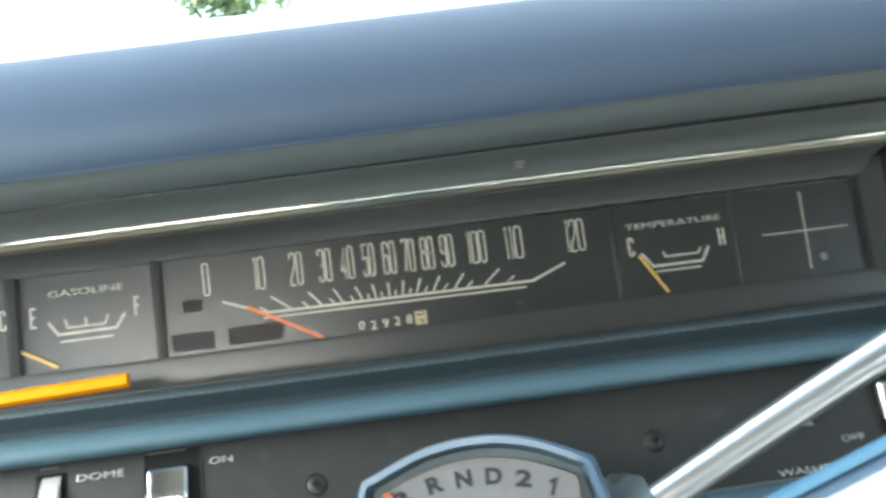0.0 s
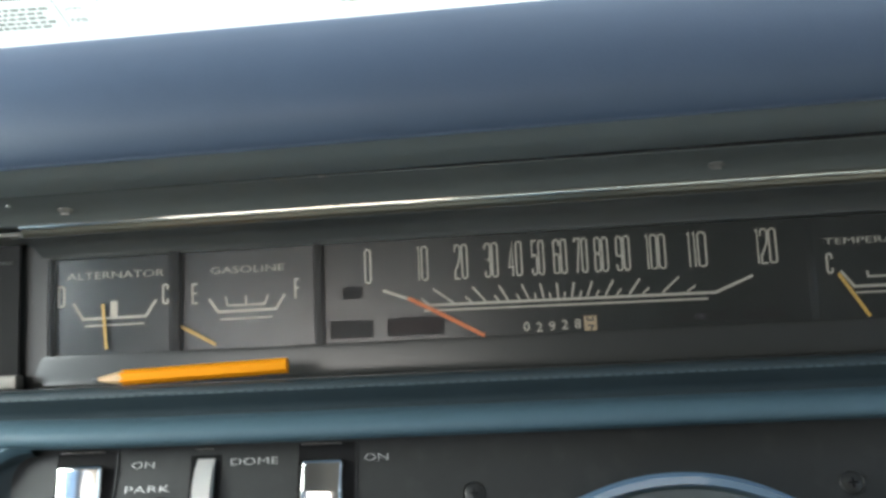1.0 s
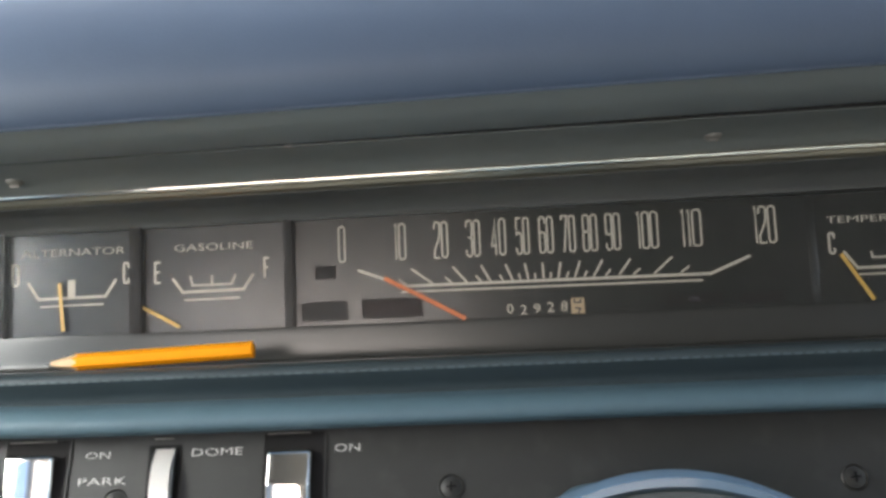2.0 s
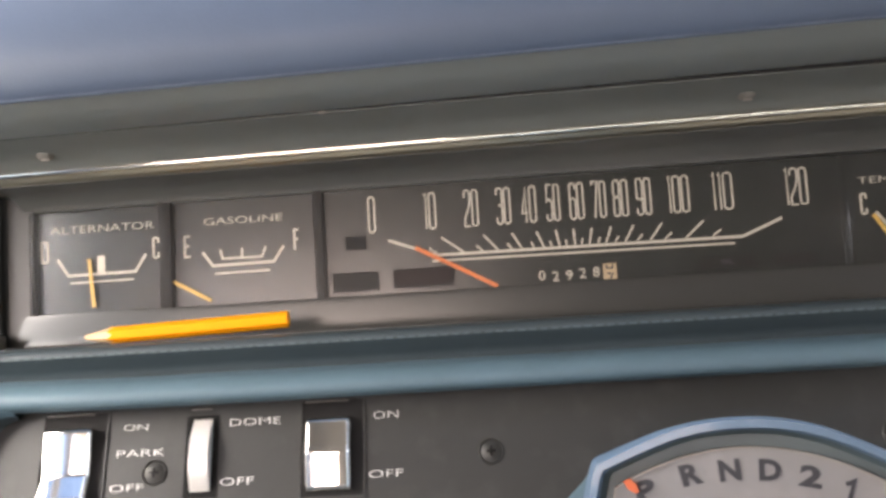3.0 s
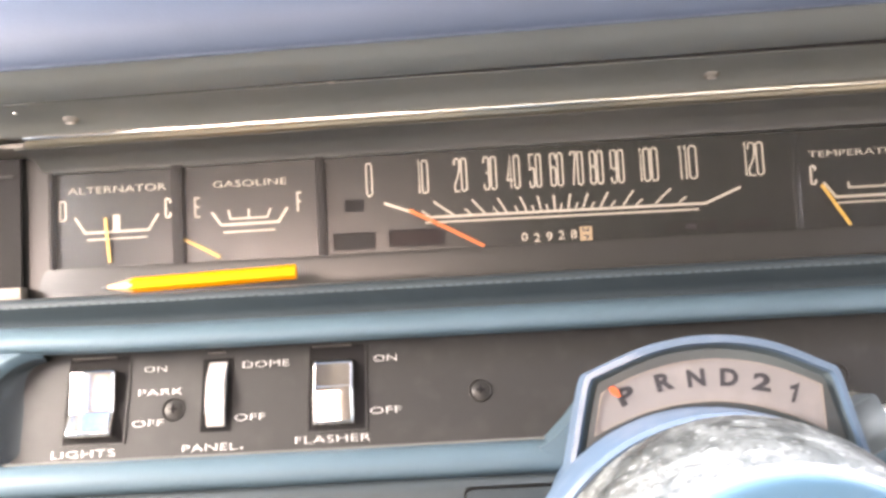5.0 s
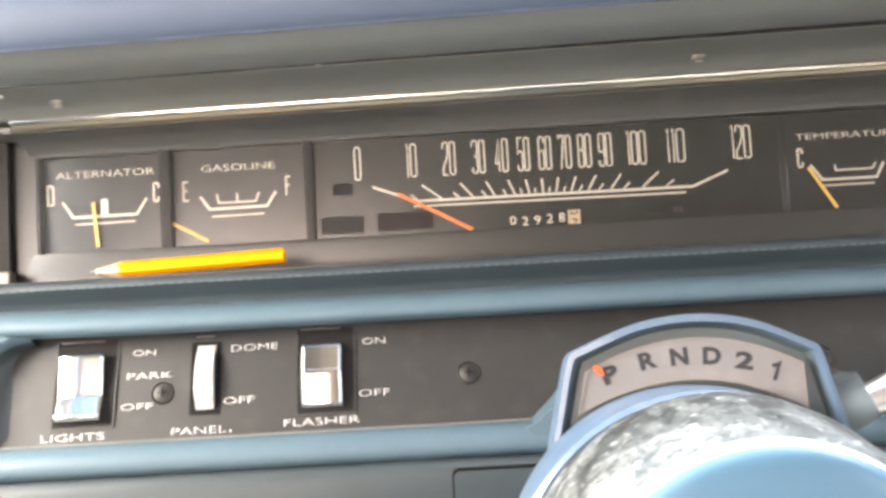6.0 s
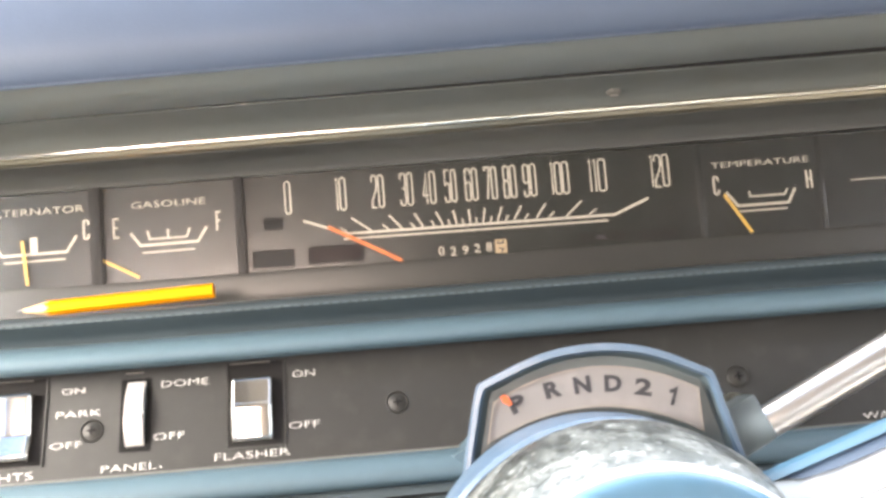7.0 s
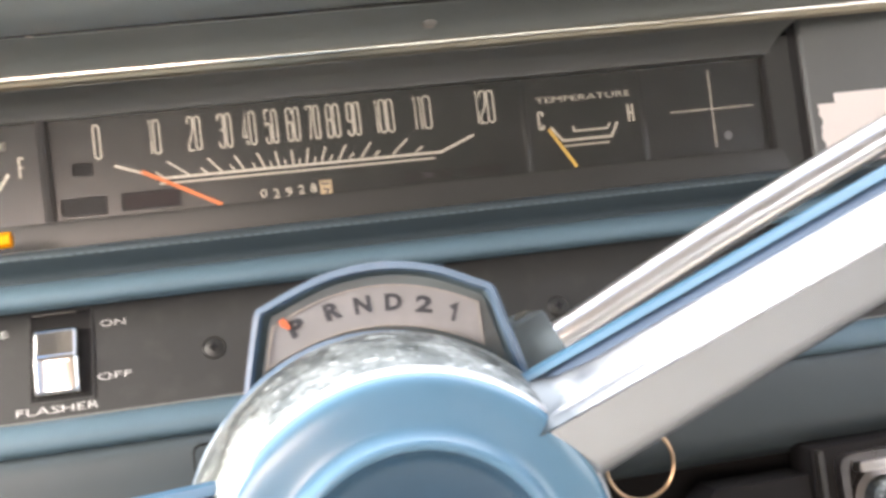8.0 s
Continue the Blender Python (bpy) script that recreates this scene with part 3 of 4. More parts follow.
SPEEDS = [("0", -105.0, -101.3), ("10", -77.2, -71.0), ("20", -57.2, -50.0), ("30", -41.3, -34.0), ("40", -28.8, -21.4), ("50", -16.6, -9.8),
          ("60", -5.2, 2.0), ("70", 5.8, 12.8), ("80", 16.2, 23.6), ("90", 27.4, 34.8), ("100", 42.6, 53.2), ("110", 63.9, 74.2), ("120", 99.0, 110.0)]
for text, a, b in SPEEDS:
    numeral(text, a * MM, b * MM, H0, H1, 0.00078, speed)
# scale lines and ticks
part("scale_line", ribbon(bmesh.new(), mm([(-95.5, -4.0), (-72, -12.9), (77, -13.4), (96.5, -5.6)]), 0.0013, 0.0), M_INK, speed)
part("scale_line", ribbon(bmesh.new(), mm([(-74, -15.7), (73, -16.4)]), 0.0009, 0.0), M_INK, speed)
MAJOR = [(-69, -58.5), (-48.3, -41.6), (-34.3, -29.9), (-22.3, -19.0), (-12.8, -11.3), (-4.1, -3.8), (4.8, 3.3), (14.3, 11.3), (25.2, 20.6), (38.8, 32.9), (59, 50)]
for a, b in MAJOR:
    part("tick", ribbon(bmesh.new(), mm([(a, -4.4), (b, -12.2)]), 0.0009, 0.0), M_INK, speed)
MINOR = [(-75.5, -71.5), (-52.3, -49), (-37, -34.5), (-25.3, -23.8), (-16, -15.2), (-8.2, -7.8), (0, -0.6), (8.5, 7.3), (17.6, 15.8), (29, 26.3), (43.3, 39.8), (67, 62.8)]
for a, b in MINOR:
    part("tick", ribbon(bmesh.new(), mm([(a, -9.3), (b, -12.2)]), 0.0008, 0.0), M_INK, speed)
# speedometer needle
nb = bmesh.new()
ribbon(nb, mm([(-82, -8.8), (-62, -19.6), (-43, -30.2)]), 0.0019, -0.0022, 0.0008)
needle = part("needle", nb, M_ORANGE, cluster, "bright orange speedometer needle")
# odometer
ow = part("odometer", ring_plate(bmesh.new(), round_rect(-0.0245, 0.0165, -0.0312, -0.0212, 0.001), round_rect(-0.0232, 0.0158, -0.0300, -0.0224, 0.0004), -0.0006, 0.0), M_DIAL, speed,
          "small odometer window with cream digits")
for i, ch in enumerate("02928"):
    x = (-21.0 + 6.6 * i) * MM
    dz = (0.0, -0.0007, -0.0005, 0.0, 0.0002)[i]
    part("drum", boxed(x - 0.0031, x + 0.0031, -0.0005, 0.0, -0.0300, -0.0224), M_DIAL, ow, "black digit drum")
    part("digit", word(ch, x - 0.0016, x + 0.0016, -0.0287 + dz, -0.0240 + dz, -0.0005), M_INK, ow)
part("drum", boxed(0.0088, 0.0152, -0.0005, 0.0, -0.0300, -0.0224), M_WHEELINK, ow, "cream tenths drum")
dg = bmesh.new()
ribbon(dg, mm([(10.4, -22.8), (10.4, -24.6), (13.4, -24.6), (13.4, -22.8)]), 0.0008, -0.0005)
ribbon(dg, mm([(12.0, -29.8), (13.3, -27.6), (10.4, -27.2)]), 0.0008, -0.0005)
part("digit", dg, M_BLACKINK, ow)
# tell-tale lenses
for a, b, z0, z1, mat, lab in ((-116.2, -107.4, -6.9, -1.8, M_HOLE, "dark tell-tale lens"), (-123.2, -102.0, -27.6, -19.6, M_HOLE, "dark tell-tale lens"),
                               (-93.2, -64.8, -27.4, -19.4, M_REDHOLE, "dark tell-tale lens"), (55.2, 82.0, -28.2, -22.4, M_SMOKED, "unlit dark red oil warning lens"),
                               (90.5, 111.0, -28.6, -23.2, M_SMOKED, "smoked tell-tale lens")):
    lens = part("warning_lens", slab(bmesh.new(), round_rect(a * MM, b * MM, z0 * MM, z1 * MM, 0.0008), -0.0003, 0.0), mat, speed, lab)
    # the dark left rims paint the shade round each sunken lens
    part("lens_rim", ring_plate(bmesh.new(), round_rect((a - 0.8) * MM, (b + 0.8) * MM, (z0 - 0.8) * MM, (z1 + 0.8) * MM, 0.0012),
                                round_rect(a * MM, b * MM, z0 * MM, z1 * MM, 0.0008), -0.0012, 0.0), M_HOLE if a < 0 else M_DIAL, lens)
    if lab.startswith("unlit"):
        part("lettering", word("OIL", 0.0655, 0.0715, -0.0265, -0.0240, -0.0003), M_BLACKINK, lens)


def small_gauge(dial, title, tx, letters, outer, inner, marks, needle_pts):
    part("lettering", word(title, tx[0] * MM, tx[1] * MM, tx[2] * MM, tx[3] * MM, 0.0, lift=-0.012), M_INK, dial)
    for ch, a, b, z0, z1 in letters:
        numeral(ch, a * MM, b * MM, z0 * MM, z1 * MM, 0.0010, dial, "letter")
    part("scale_line", ribbon(bmesh.new(), mm(outer), 0.0013, 0.0), M_INK, dial)
    part("scale_line", ribbon(bmesh.new(), mm(inner), 0.0008, 0.0), M_INK, dial)
    for m in marks:
        part("tick", ribbon(bmesh.new(), mm(m[:-1]), m[-1] * MM, 0.0), M_INK, dial)
    part("needle", ribbon(bmesh.new(), mm(needle_pts), 0.0016, -0.0018, 0.0006), M_AMBER, dial, "thin amber needle")


small_gauge(alt, "ALTERNATOR", (-267, -213.5, 10.0, 13.7), [("D", -272, -268, -4.5, 7), ("C", -214.5, -211, -5.5, 5.6)],
            [(-263.5, -2.8), (-258, -11.4), (-223.5, -11.2), (-218, -2.8)], [(-257, -15.2), (-224.5, -15)], [[(-241, -2.2), (-241, -11.2), 3.8]],
            [(-246.3, -3.8), (-244.2, -28)])
small_gauge(fuel, "GASOLINE", (-188, -148, 9.6, 13.1), [("E", -198.5, -194.8, -6.2, 5), ("F", -142.8, -139.6, -6.2, 5)],
            [(-189, -3.9), (-184, -11), (-153, -10.7), (-148, -3.2)], [(-183, -15), (-155, -14.8)],
            [[(-180, -3), (-179, -7.8), (-159, -7.8), (-157, -3), 0.9], [(-169, -3), (-169, -7.8), 0.9]], [(-204.0, -17.8), (-194, -23.2), (-185, -28.4)])
small_gauge(temp, "TEMPERATURE", (134, 190, 8.4, 11.6), [("C", 134, 137.4, -6.8, 4), ("H", 187.2, 190.8, -7, 4)],
            [(141, -5.6), (147, -13.8), (176, -13.8), (180.4, -6)], [(147.5, -17), (174.5, -17)],
            [[(154, -6), (154.4, -9), (174, -9), (176, -6), 0.9]], [(139.0, -7.0), (152.6, -29.4)])
part("cross_line", ribbon(bmesh.new(), mm([(239, 19), (238.4, -26.2)]), 0.0006, 0.0), M_INK, blank)
part("cross_line", ribbon(bmesh.new(), mm([(213, -3.8), (264.5, -3.8)]), 0.0006, 0.0), M_INK, blank)
part("reset_knob", lathe(bmesh.new(), [(0, -0.001), (0.0024, -0.0008), (0.003, 0.001), (0, 0.001)], (0.2465, 0.0, -0.020), (0, 1, 0), 16), M_BEZEL, blank)

# ---------------------------------------------------------------- pencil on the ledge
pencil = thing("pencil", "short sharpened yellow pencil lying on the grey instrument ledge", "pencil", (-0.185, -0.0445, -0.0477))
pa, pb, pr = Vector((-0.2175, -0.0442, -0.0438)), Vector((-0.137, -0.0442, -0.0414)), 0.0037
pdir = (pb - pa).normalized()


def hexes(bm, centre, r, jag=0.0):
    s = pdir.cross(Vector((0, 1, 0))).normalized()
    o = pdir.cross(s)
    return [bm.verts.new(centre + pdir * (jag if k % 2 else -jag) + r * (s * math.cos(radians(30 * k)) + o * math.sin(radians(30 * k))) * (1.0 if k % 2 == 0 else 0.93)) for k in range(12)]


def joined(bm, *rings, caps=(True, True)):
    for a, b in zip(rings, rings[1:]):
        for k in range(len(a)):
            bm.faces.new((a[k], a[(k + 1) % len(a)], b[(k + 1) % len(a)], b[k]))
    if caps[0]:
        bm.faces.new(rings[0])
    if caps[1]:
        bm.faces.new(rings[-1][::-1])
    return bm


b = bmesh.new()
part("shaft", joined(b, hexes(b, pa, pr, 0.0013), hexes(b, pb, pr)), M_PENCIL, pencil, "yellow lacquered six-sided shaft")
b = bmesh.new()
part("sharpened_tip", joined(b, hexes(b, pa + pdir * 0.0012, pr * 0.95, 0.0010), hexes(b, pa - pdir * 0.012, pr * 0.28)), M_WOOD, pencil, "bare wooden cone")
b = bmesh.new()
part("lead", joined(b, hexes(b, pa - pdir * 0.0118, pr * 0.26), hexes(b, pa - pdir * 0.0155, pr * 0.06)), M_GRAPHITE, pencil, "grey lead point")

# ---------------------------------------------------------------- lower padded rail round the switch panel
rail = thing("lower_dash_pad", "teal vinyl padded rail with stitched seam round the switches", "dashboard", (0, -0.06, -0.07), kind="structure")
RX0, RX1 = -0.47, 1.0
lipp = smooth_line(mm([(-46, -47.9), (-53.6, -48.8), (-56, -50.4), (-56.6, -52.6), (-54.4, -54.8), (-49.4, -59.4), (-47.6, -63.2)]), 5)
# the lip's darker teal paints the shade above the bead
part("rail_lip", extruded(lipp + mm([(-41, -63.2), (-41, -52), (-45, -51)]), along(RX0, RX1, 24)), M_TEALSHADE, rail, "teal stitched vinyl lip with shade in its colour")
beadp = smooth_line(mm([(-46, -62.8), (-51.5, -63.5), (-59.5, -65.6), (-63.6, -69.8), (-62.8, -74.2), (-57, -76.4)]), 6)
lift = [(-0.47 + 0.02 * k, 0.0, 0.0016 * min(1.0, max(0.0, (-0.20 - (-0.47 + 0.02 * k)) / 0.08)) ** 1.5) for k in range(15)] + along(-0.17, RX1, 16)
part("padded_rail", extruded(beadp + mm([(-40, -75.4), (-40, -62.4)]), lift), M_TEAL, rail, "teal padded vinyl rail")
for k in range(118):
    x = -0.285 + 0.0047 * k
    st = bmesh.new()
    box(st, x, x + 0.0032, -0.0570, -0.0562, -0.0529, -0.0522, 0.0002)
    part("stitch", st, M_THREAD, rail)
# lower rail and dash face, with the switch recess between
lowb = smooth_line(mm([(-58, -126.5), (-70, -124.8), (-78, -124.6), (-83, -127.0), (-85.6, -131), (-85.2, -135.5), (-81.5, -138)]), 5)
sag = along(RX0, 0.07, 12) + [(0.085, 0, -0.0008), (0.095, 0, -0.0026), (0.105, 0, -0.0044)] + [(x, 0, -0.0052) for x in (0.116, 0.3, 0.5, 0.7, RX1)]  # the edge sits lower past the column
part("lower_bead", extruded(lowb + mm([(-50, -138), (-50, -127)]), sag), M_TEAL, rail, "teal padded lower edge")
lowp = smooth_line(mm([(-80, -136.8), (-84, -139.5), (-86.5, -145), (-87.5, -160), (-89, -185), (-90, -260)]), 5)
part("lower_face", extruded(lowp + mm([(-50, -260), (-46, -136.8)]), along(RX0, 0.105, 12)), M_LOWER, rail, "grey teal lower dash face")
rollp = smooth_line(mm([(-80, -136.8), (-84, -139.5), (-86.3, -145), (-86.8, -158), (-85.5, -170), (-79, -179), (-65, -186), (-45, -190)]), 5)
part("lower_face", extruded(rollp + mm([(-38, -190), (-46, -136.8)]), [(x, 0, -0.0040) for x in (0.1052, 0.3, 0.5, 0.7, RX1)]), M_LOWER, rail, "grey teal dash edge rolled under")
part("edge_strip", extruded(mm([(-62, -125.4), (-68, -124.0), (-68, -125.2), (-62, -126.6)]), sag), M_STRIP, rail, "thin metal edge strip")

# added board covers the sunlit gap and paints the dark below the dash
part("under_dash_filler", boxed(0.107, RX1, -0.034, -0.026, -0.30, -0.18), M_SIDE, rail, "dark board added to fill the shaded space under the dash")


def panel_y(z):
    return -0.050 + 0.30 * (z + 0.085)


def recess_end(first, last):
    """Rows first to last of the rounded left end of the switch recess: a cove from the plate up a wall to a padded front, swept round a U."""
    path = [(-0.2560 - 0.024 * math.sin(radians(a)), -0.0998 + 0.024 * math.cos(radians(a))) for a in range(0, 91, 9)]
    path += [(-0.2800, -0.107)]
    path += [(-0.2700 - 0.010 * math.cos(radians(a)), -0.1175 - 0.010 * math.sin(radians(a))) for a in range(0, 91, 15)]
    bm, rings = bmesh.new(), []
    for k, (x, z) in enumerate(path):
        a, b = path[max(k - 1, 0)], path[min(k + 1, len(path) - 1)]
        d = Vector((b[0] - a[0], b[1] - a[1])).normalized()
        nx, nz = d.y, -d.x
        side = abs(min(nx, 0.0))
        face = -0.0630 - 0.37 * max(0.0, -0.074 - z) + 0.004 * (1 - side)
        deep = panel_y(z)
        ring = []
        for o, y in ((-0.016, deep + 0.0006), (-0.011, deep - 0.0006), (-0.0065, deep - 0.0024), (-0.0030, deep - 0.0055), (-0.0010, face + 0.0042), (0.0004, face + 0.0020),
                     (0.0026, face + 0.0004), (0.0055, face), (0.012, face - 0.0002), (0.2, face - 0.0002))[first:last]:
            k2 = 1.0 if o > 0 else 0.25 + 0.75 * side
            ring.append(bm.verts.new((x + nx * (o if o <= 0 else o * side) * k2, y, z + nz * max(-0.003, min(o, 0.003)))))
        rings.append(ring)
    for a, b in zip(rings, rings[1:]):
        for k in range(len(a) - 1):
            bm.faces.new((a[k], a[k + 1], b[k + 1], b[k]))
    return bm


part("rail_end", recess_end(4, 10), M_TEAL, rail, "teal padded end of the switch recess")
# shade of the recess is put into the wall's colour
part("recess_wall", recess_end(0, 5), M_TEALSHADE, rail, "teal inner wall of the switch recess, coloured as shaded")
# raised arch of the lower edge beside the column
arch = smooth_line([(-0.060, -0.1278), (-0.040, -0.1274), (-0.0285, -0.1266), (-0.0224, -0.1242), (-0.0180, -0.1205), (-0.0130, -0.1160), (-0.006, -0.1085), (0.004, -0.1035), (0.03, -0.1020),
                    (0.055, -0.1040), (0.070, -0.1120), (0.082, -0.1230), (0.094, -0.1268), (0.11, -0.1278)], 4)
ab = slab(bmesh.new(), arch[8:-8] + [(0.078, -0.134), (-0.016, -0.134)], -0.0852, -0.045)
rim_edges = [e for e in ab.edges if all(abs(v.co.y + 0.0852) < 1e-5 for v in e.verts) and all(v.co.z > -0.1275 for v in e.verts)]
bmesh.ops.bevel(ab, geom=rim_edges, offset=0.0022, segments=3, affect="EDGES")
part("column_arch", ab, M_TEAL, rail, "teal padded arch over the steering column")
lid = part("fuse_lid", slab(bmesh.new(), round_rect(-0.0600, -0.020, -0.180, -0.1425, 0.003), -0.0905, -0.07), M_LOWER, rail, "small hinged lid in the lower dash")
part("lid_gap", ring_plate(bmesh.new(), round_rect(-0.0608, -0.0192, -0.181, -0.1417, 0.003), round_rect(-0.0600, -0.020, -0.180, -0.1425, 0.003), -0.0895, -0.07), M_HOLE, lid)

# ---------------------------------------------------------------- switch panel
panel = thing("switch_panel", "black switch plate with white lettering below the padded rail", "switch panel", (0, -0.055, -0.125))
PT = Matrix.Translation((0, -0.050, -0.085)) @ Matrix.Rotation(-math.atan(0.30), 4, "X") @ Matrix.Translation((0, 0, 0.085))


def on_panel(bm):
    """Lays what was built on the plane y = 0 onto the sloping plate."""
    bmesh.ops.transform(bm, verts=bm.verts, matrix=PT)
    return bm


plate = part("plate", on_panel(boxed(-0.282, 0.60, 0.0, 0.004, -0.142, -0.070)), M_PANEL, panel, "black textured metal plate")
LABELS = [("ON", -210.5, -199.8, -86.6, -83.2), ("PARK", -212.5, -191.5, -98.0, -94.4), ("OFF", -214.5, -199.6, -112.6, -109.0), ("DOME", -163.2, -141, -87.0, -83.2),
          ("OFF", -166.3, -151.8, -112.2, -108.4), ("PANEL", -190, -164.5, -125.4, -121.6), ("FLASHER", -137.5, -102.6, -124.4, -120.4), ("ON", -100.4, -89.6, -87.2, -83.4),
          ("OFF", -102.5, -88.0, -112.2, -108.4), ("LIGHTS", -251, -221.5, -125.6, -121.6), ("OFF", 208.8, 220.2, -118.4, -115.0), ("WASHER", 172.6, 203.5, -131, -127.2)]
for text, a, b_, z0, z1 in LABELS:
    zc, zh = (z0 + z1) / 2 * MM, (z1 - z0) * 0.41 * MM
    part("lettering", on_panel(word(text, a * MM, b_ * MM, zc - zh, zc + zh, 0.0, 0.0002, lift=-0.020)), M_TEXT, plate)
part("print_dot", on_panel(lathe(bmesh.new(), [(0, -0.0002), (0.0005, -0.0002), (0.0005, 0)], (-0.1625, 0, -0.1245), (0, 1, 0), 10)), M_TEXT, plate)
for sx, sz in ((-0.1952, -0.1050), (-0.0505, -0.1035), (0.116, -0.1050)):
    s = bmesh.new()
    lathe(s, [(0.0056, -0.0002), (0.0051, -0.0008), (0.0046, -0.0001), (0.0040, -0.0004), (0.0024, -0.0011), (0, -0.0014)], (sx, 0, sz), (0, 1, 0), 24)
    sc = part("screw", on_panel(s), M_DARKMETAL, panel, "dark cross-head screw in a cup washer")
    s = bmesh.new()
    box(s, sx - 0.0021, sx + 0.0021, -0.0019, -0.0012, sz - 0.0004, sz + 0.0004)
    box(s, sx - 0.0004, sx + 0.0004, -0.0018, -0.0012, sz - 0.0021, sz + 0.0021)
    part("cross_slot", on_panel(s), M_HOLE, sc)


def rocker(name, x0, x1, z0, z1, label, tip, crest=False):
    """A chrome rocker with two flat faces and a wide bevel all round, hollow or crested at tip, in a black well."""
    ob = thing(name, label, "rocker switch", tuple(PT @ Vector(((x0 + x1) / 2, 0, z0))), group="rocker switches")
    wx0, wx1, wz0, wz1 = x0 - 0.0018, x1 + 0.0046, z0 - 0.0020, -0.0778 if z1 > -0.09 else z1 + 0.008
    part("well", on_panel(ring_plate(bmesh.new(), round_rect(wx0 - 0.0009, wx1 + 0.0009, wz0 - 0.0009, wz1 + 0.0009, 0.0006), round_rect(wx0, wx1, wz0, wz1, 0.0006), -0.0009, 0.0)), M_PANEL, ob,
         "black raised switch surround")
    part("well_floor", on_panel(boxed(wx0, wx1, -0.00035, 0.0, wz0, wz1)), M_SIDE, ob)
    part("well_edge", on_panel(boxed(x0 - 0.0005, x1 - 0.0015, -0.0022, -0.0004, wz1 - 0.0008, wz1 - 0.0005, 0.0001)), M_DULL, ob, "thin bright edge over the switch")
    zm = z1 - (z1 - z0) * tip
    high, mid, low = (-0.0054, -0.0064, -0.0038) if crest else (-0.0068, -0.0040, -0.0068)

    def face(za, ya, zb, yb):
        """Two rows just inside the ends of a flat face, which keep it flat."""
        return [(za + (zb - za) * k, ya + (yb - ya) * k) for k in (0.05, 0.95)]

    rim = 0.0016
    bend = ((zm + 0.0016, mid + 0.0003), (zm + 0.0006, mid), (zm - 0.0006, mid), (zm - 0.0016, mid + 0.0003)) if crest else ((zm + 0.0006, mid), (zm, mid + 0.0001), (zm - 0.0006, mid))
    prof = [(z1, -0.0004), (z1 - 0.0001, high + 0.0022), (z1 - 0.0005, high + 0.0009), (z1 - 0.0012, high + 0.0002), (z1 - 0.0020, high), *face(z1 - 0.0020, high, *bend[0]), *bend,
            *face(*bend[-1], z0 + 0.0020, low), (z0 + 0.0020, low), (z0 + 0.0012, low + 0.0002), (z0 + 0.0005, low + 0.0009), (z0 + 0.0001, low + 0.0022), (z0, -0.0004)]
    bm, rings = bmesh.new(), []
    for inset, drop in ((0.0, 1.0), (0.0001, 0.0022), (0.0006, 0.0010), (rim, 0.0), (rim + 0.0003, -0.0001)):
        for side in (1, -1):
            rings.append((x0 + inset if side == 1 else x1 - inset, side, [(min(y + drop, -0.0004), z) for z, y in prof]))
    rings.sort(key=lambda r: r[0])
    rows = [[bm.verts.new((x, y, z)) for y, z in line] for x, _, line in rings]
    for a, b in zip(rows, rows[1:]):
        for k in range(len(a) - 1):
            bm.faces.new((a[k], a[k + 1], b[k + 1], b[k]))
    part("rocker", on_panel(bm), M_ROCKER, ob, "polished chrome rocker with bevelled edges")
    return ob


rocker("light_switch", -0.2445, -0.2225, -0.1170, -0.0850, "chrome rocker light switch set in the black plate", 0.62)
rocker("flasher_switch", -0.1295, -0.1095, -0.1165, -0.0860, "chrome rocker flasher switch set in the black plate", 0.48, True)
rocker("washer_switch", 0.2325, 0.2545, -0.1215, -0.0920, "chrome rocker washer switch set in the black plate", 0.60)
tab = bmesh.new()
slab(tab, mm([(182.6, -107.4), (196.4, -108.2), (194.6, -100.0), (186.0, -99.4)]), -0.0016, -0.0002)
bmesh.ops.bevel(tab, geom=tab.edges[:], offset=0.0004, segments=2, affect="EDGES")
part("tab", on_panel(tab), M_BRUSHED, panel, "small bright metal tab")
# thumb wheel
thumb = thing("dimmer_wheel", "ribbed bright thumb wheel for the panel lamps", "thumb wheel", tuple(PT @ Vector((-0.176, 0, -0.114))))
part("well", on_panel(ring_plate(bmesh.new(), round_rect(-0.1822, -0.1678, -0.1165, -0.0815, 0.0006), round_rect(-0.1808, -0.1690, -0.1148, -0.0832, 0.0006), -0.0005, 0.0)), M_HOLE, thumb, "black slot")
part("well_floor", on_panel(boxed(-0.1808, -0.1690, -0.0003, 0.0, -0.1148, -0.0832)), M_HOLE, thumb)
R = 0.026
rim = []
for k in range(31):
    for f, r in ((0.0, R - 0.0007), (0.30, R - 0.0007), (0.45, R), (0.85, R)):
        a = radians(-37 + 74 * (k + f) / 31)
        rim.append((0.0200 - r * math.cos(a), -0.0988 + r * math.sin(a)))
prof = rim + [(0.003, rim[-1][1]), (0.003, rim[0][1])]
part("wheel", on_panel(extruded(prof, [(-0.1790, 0, 0), (-0.1706, 0, 0)])), M_RIBBED, thumb, "finely ribbed pale metal wheel", smooth=False)
part("well_edge", on_panel(boxed(-0.1800, -0.1715, -0.0020, -0.0004, -0.0790, -0.0787, 0.0001)), M_DULL, thumb, "thin bright edge over the slot")

# ---------------------------------------------------------------- steering column and gear indicator
column = thing("steering_column", "blue painted steering column with gear indicator and chrome bell", "steering column", (0.012, -0.14, -0.2))
CX = 0.0135
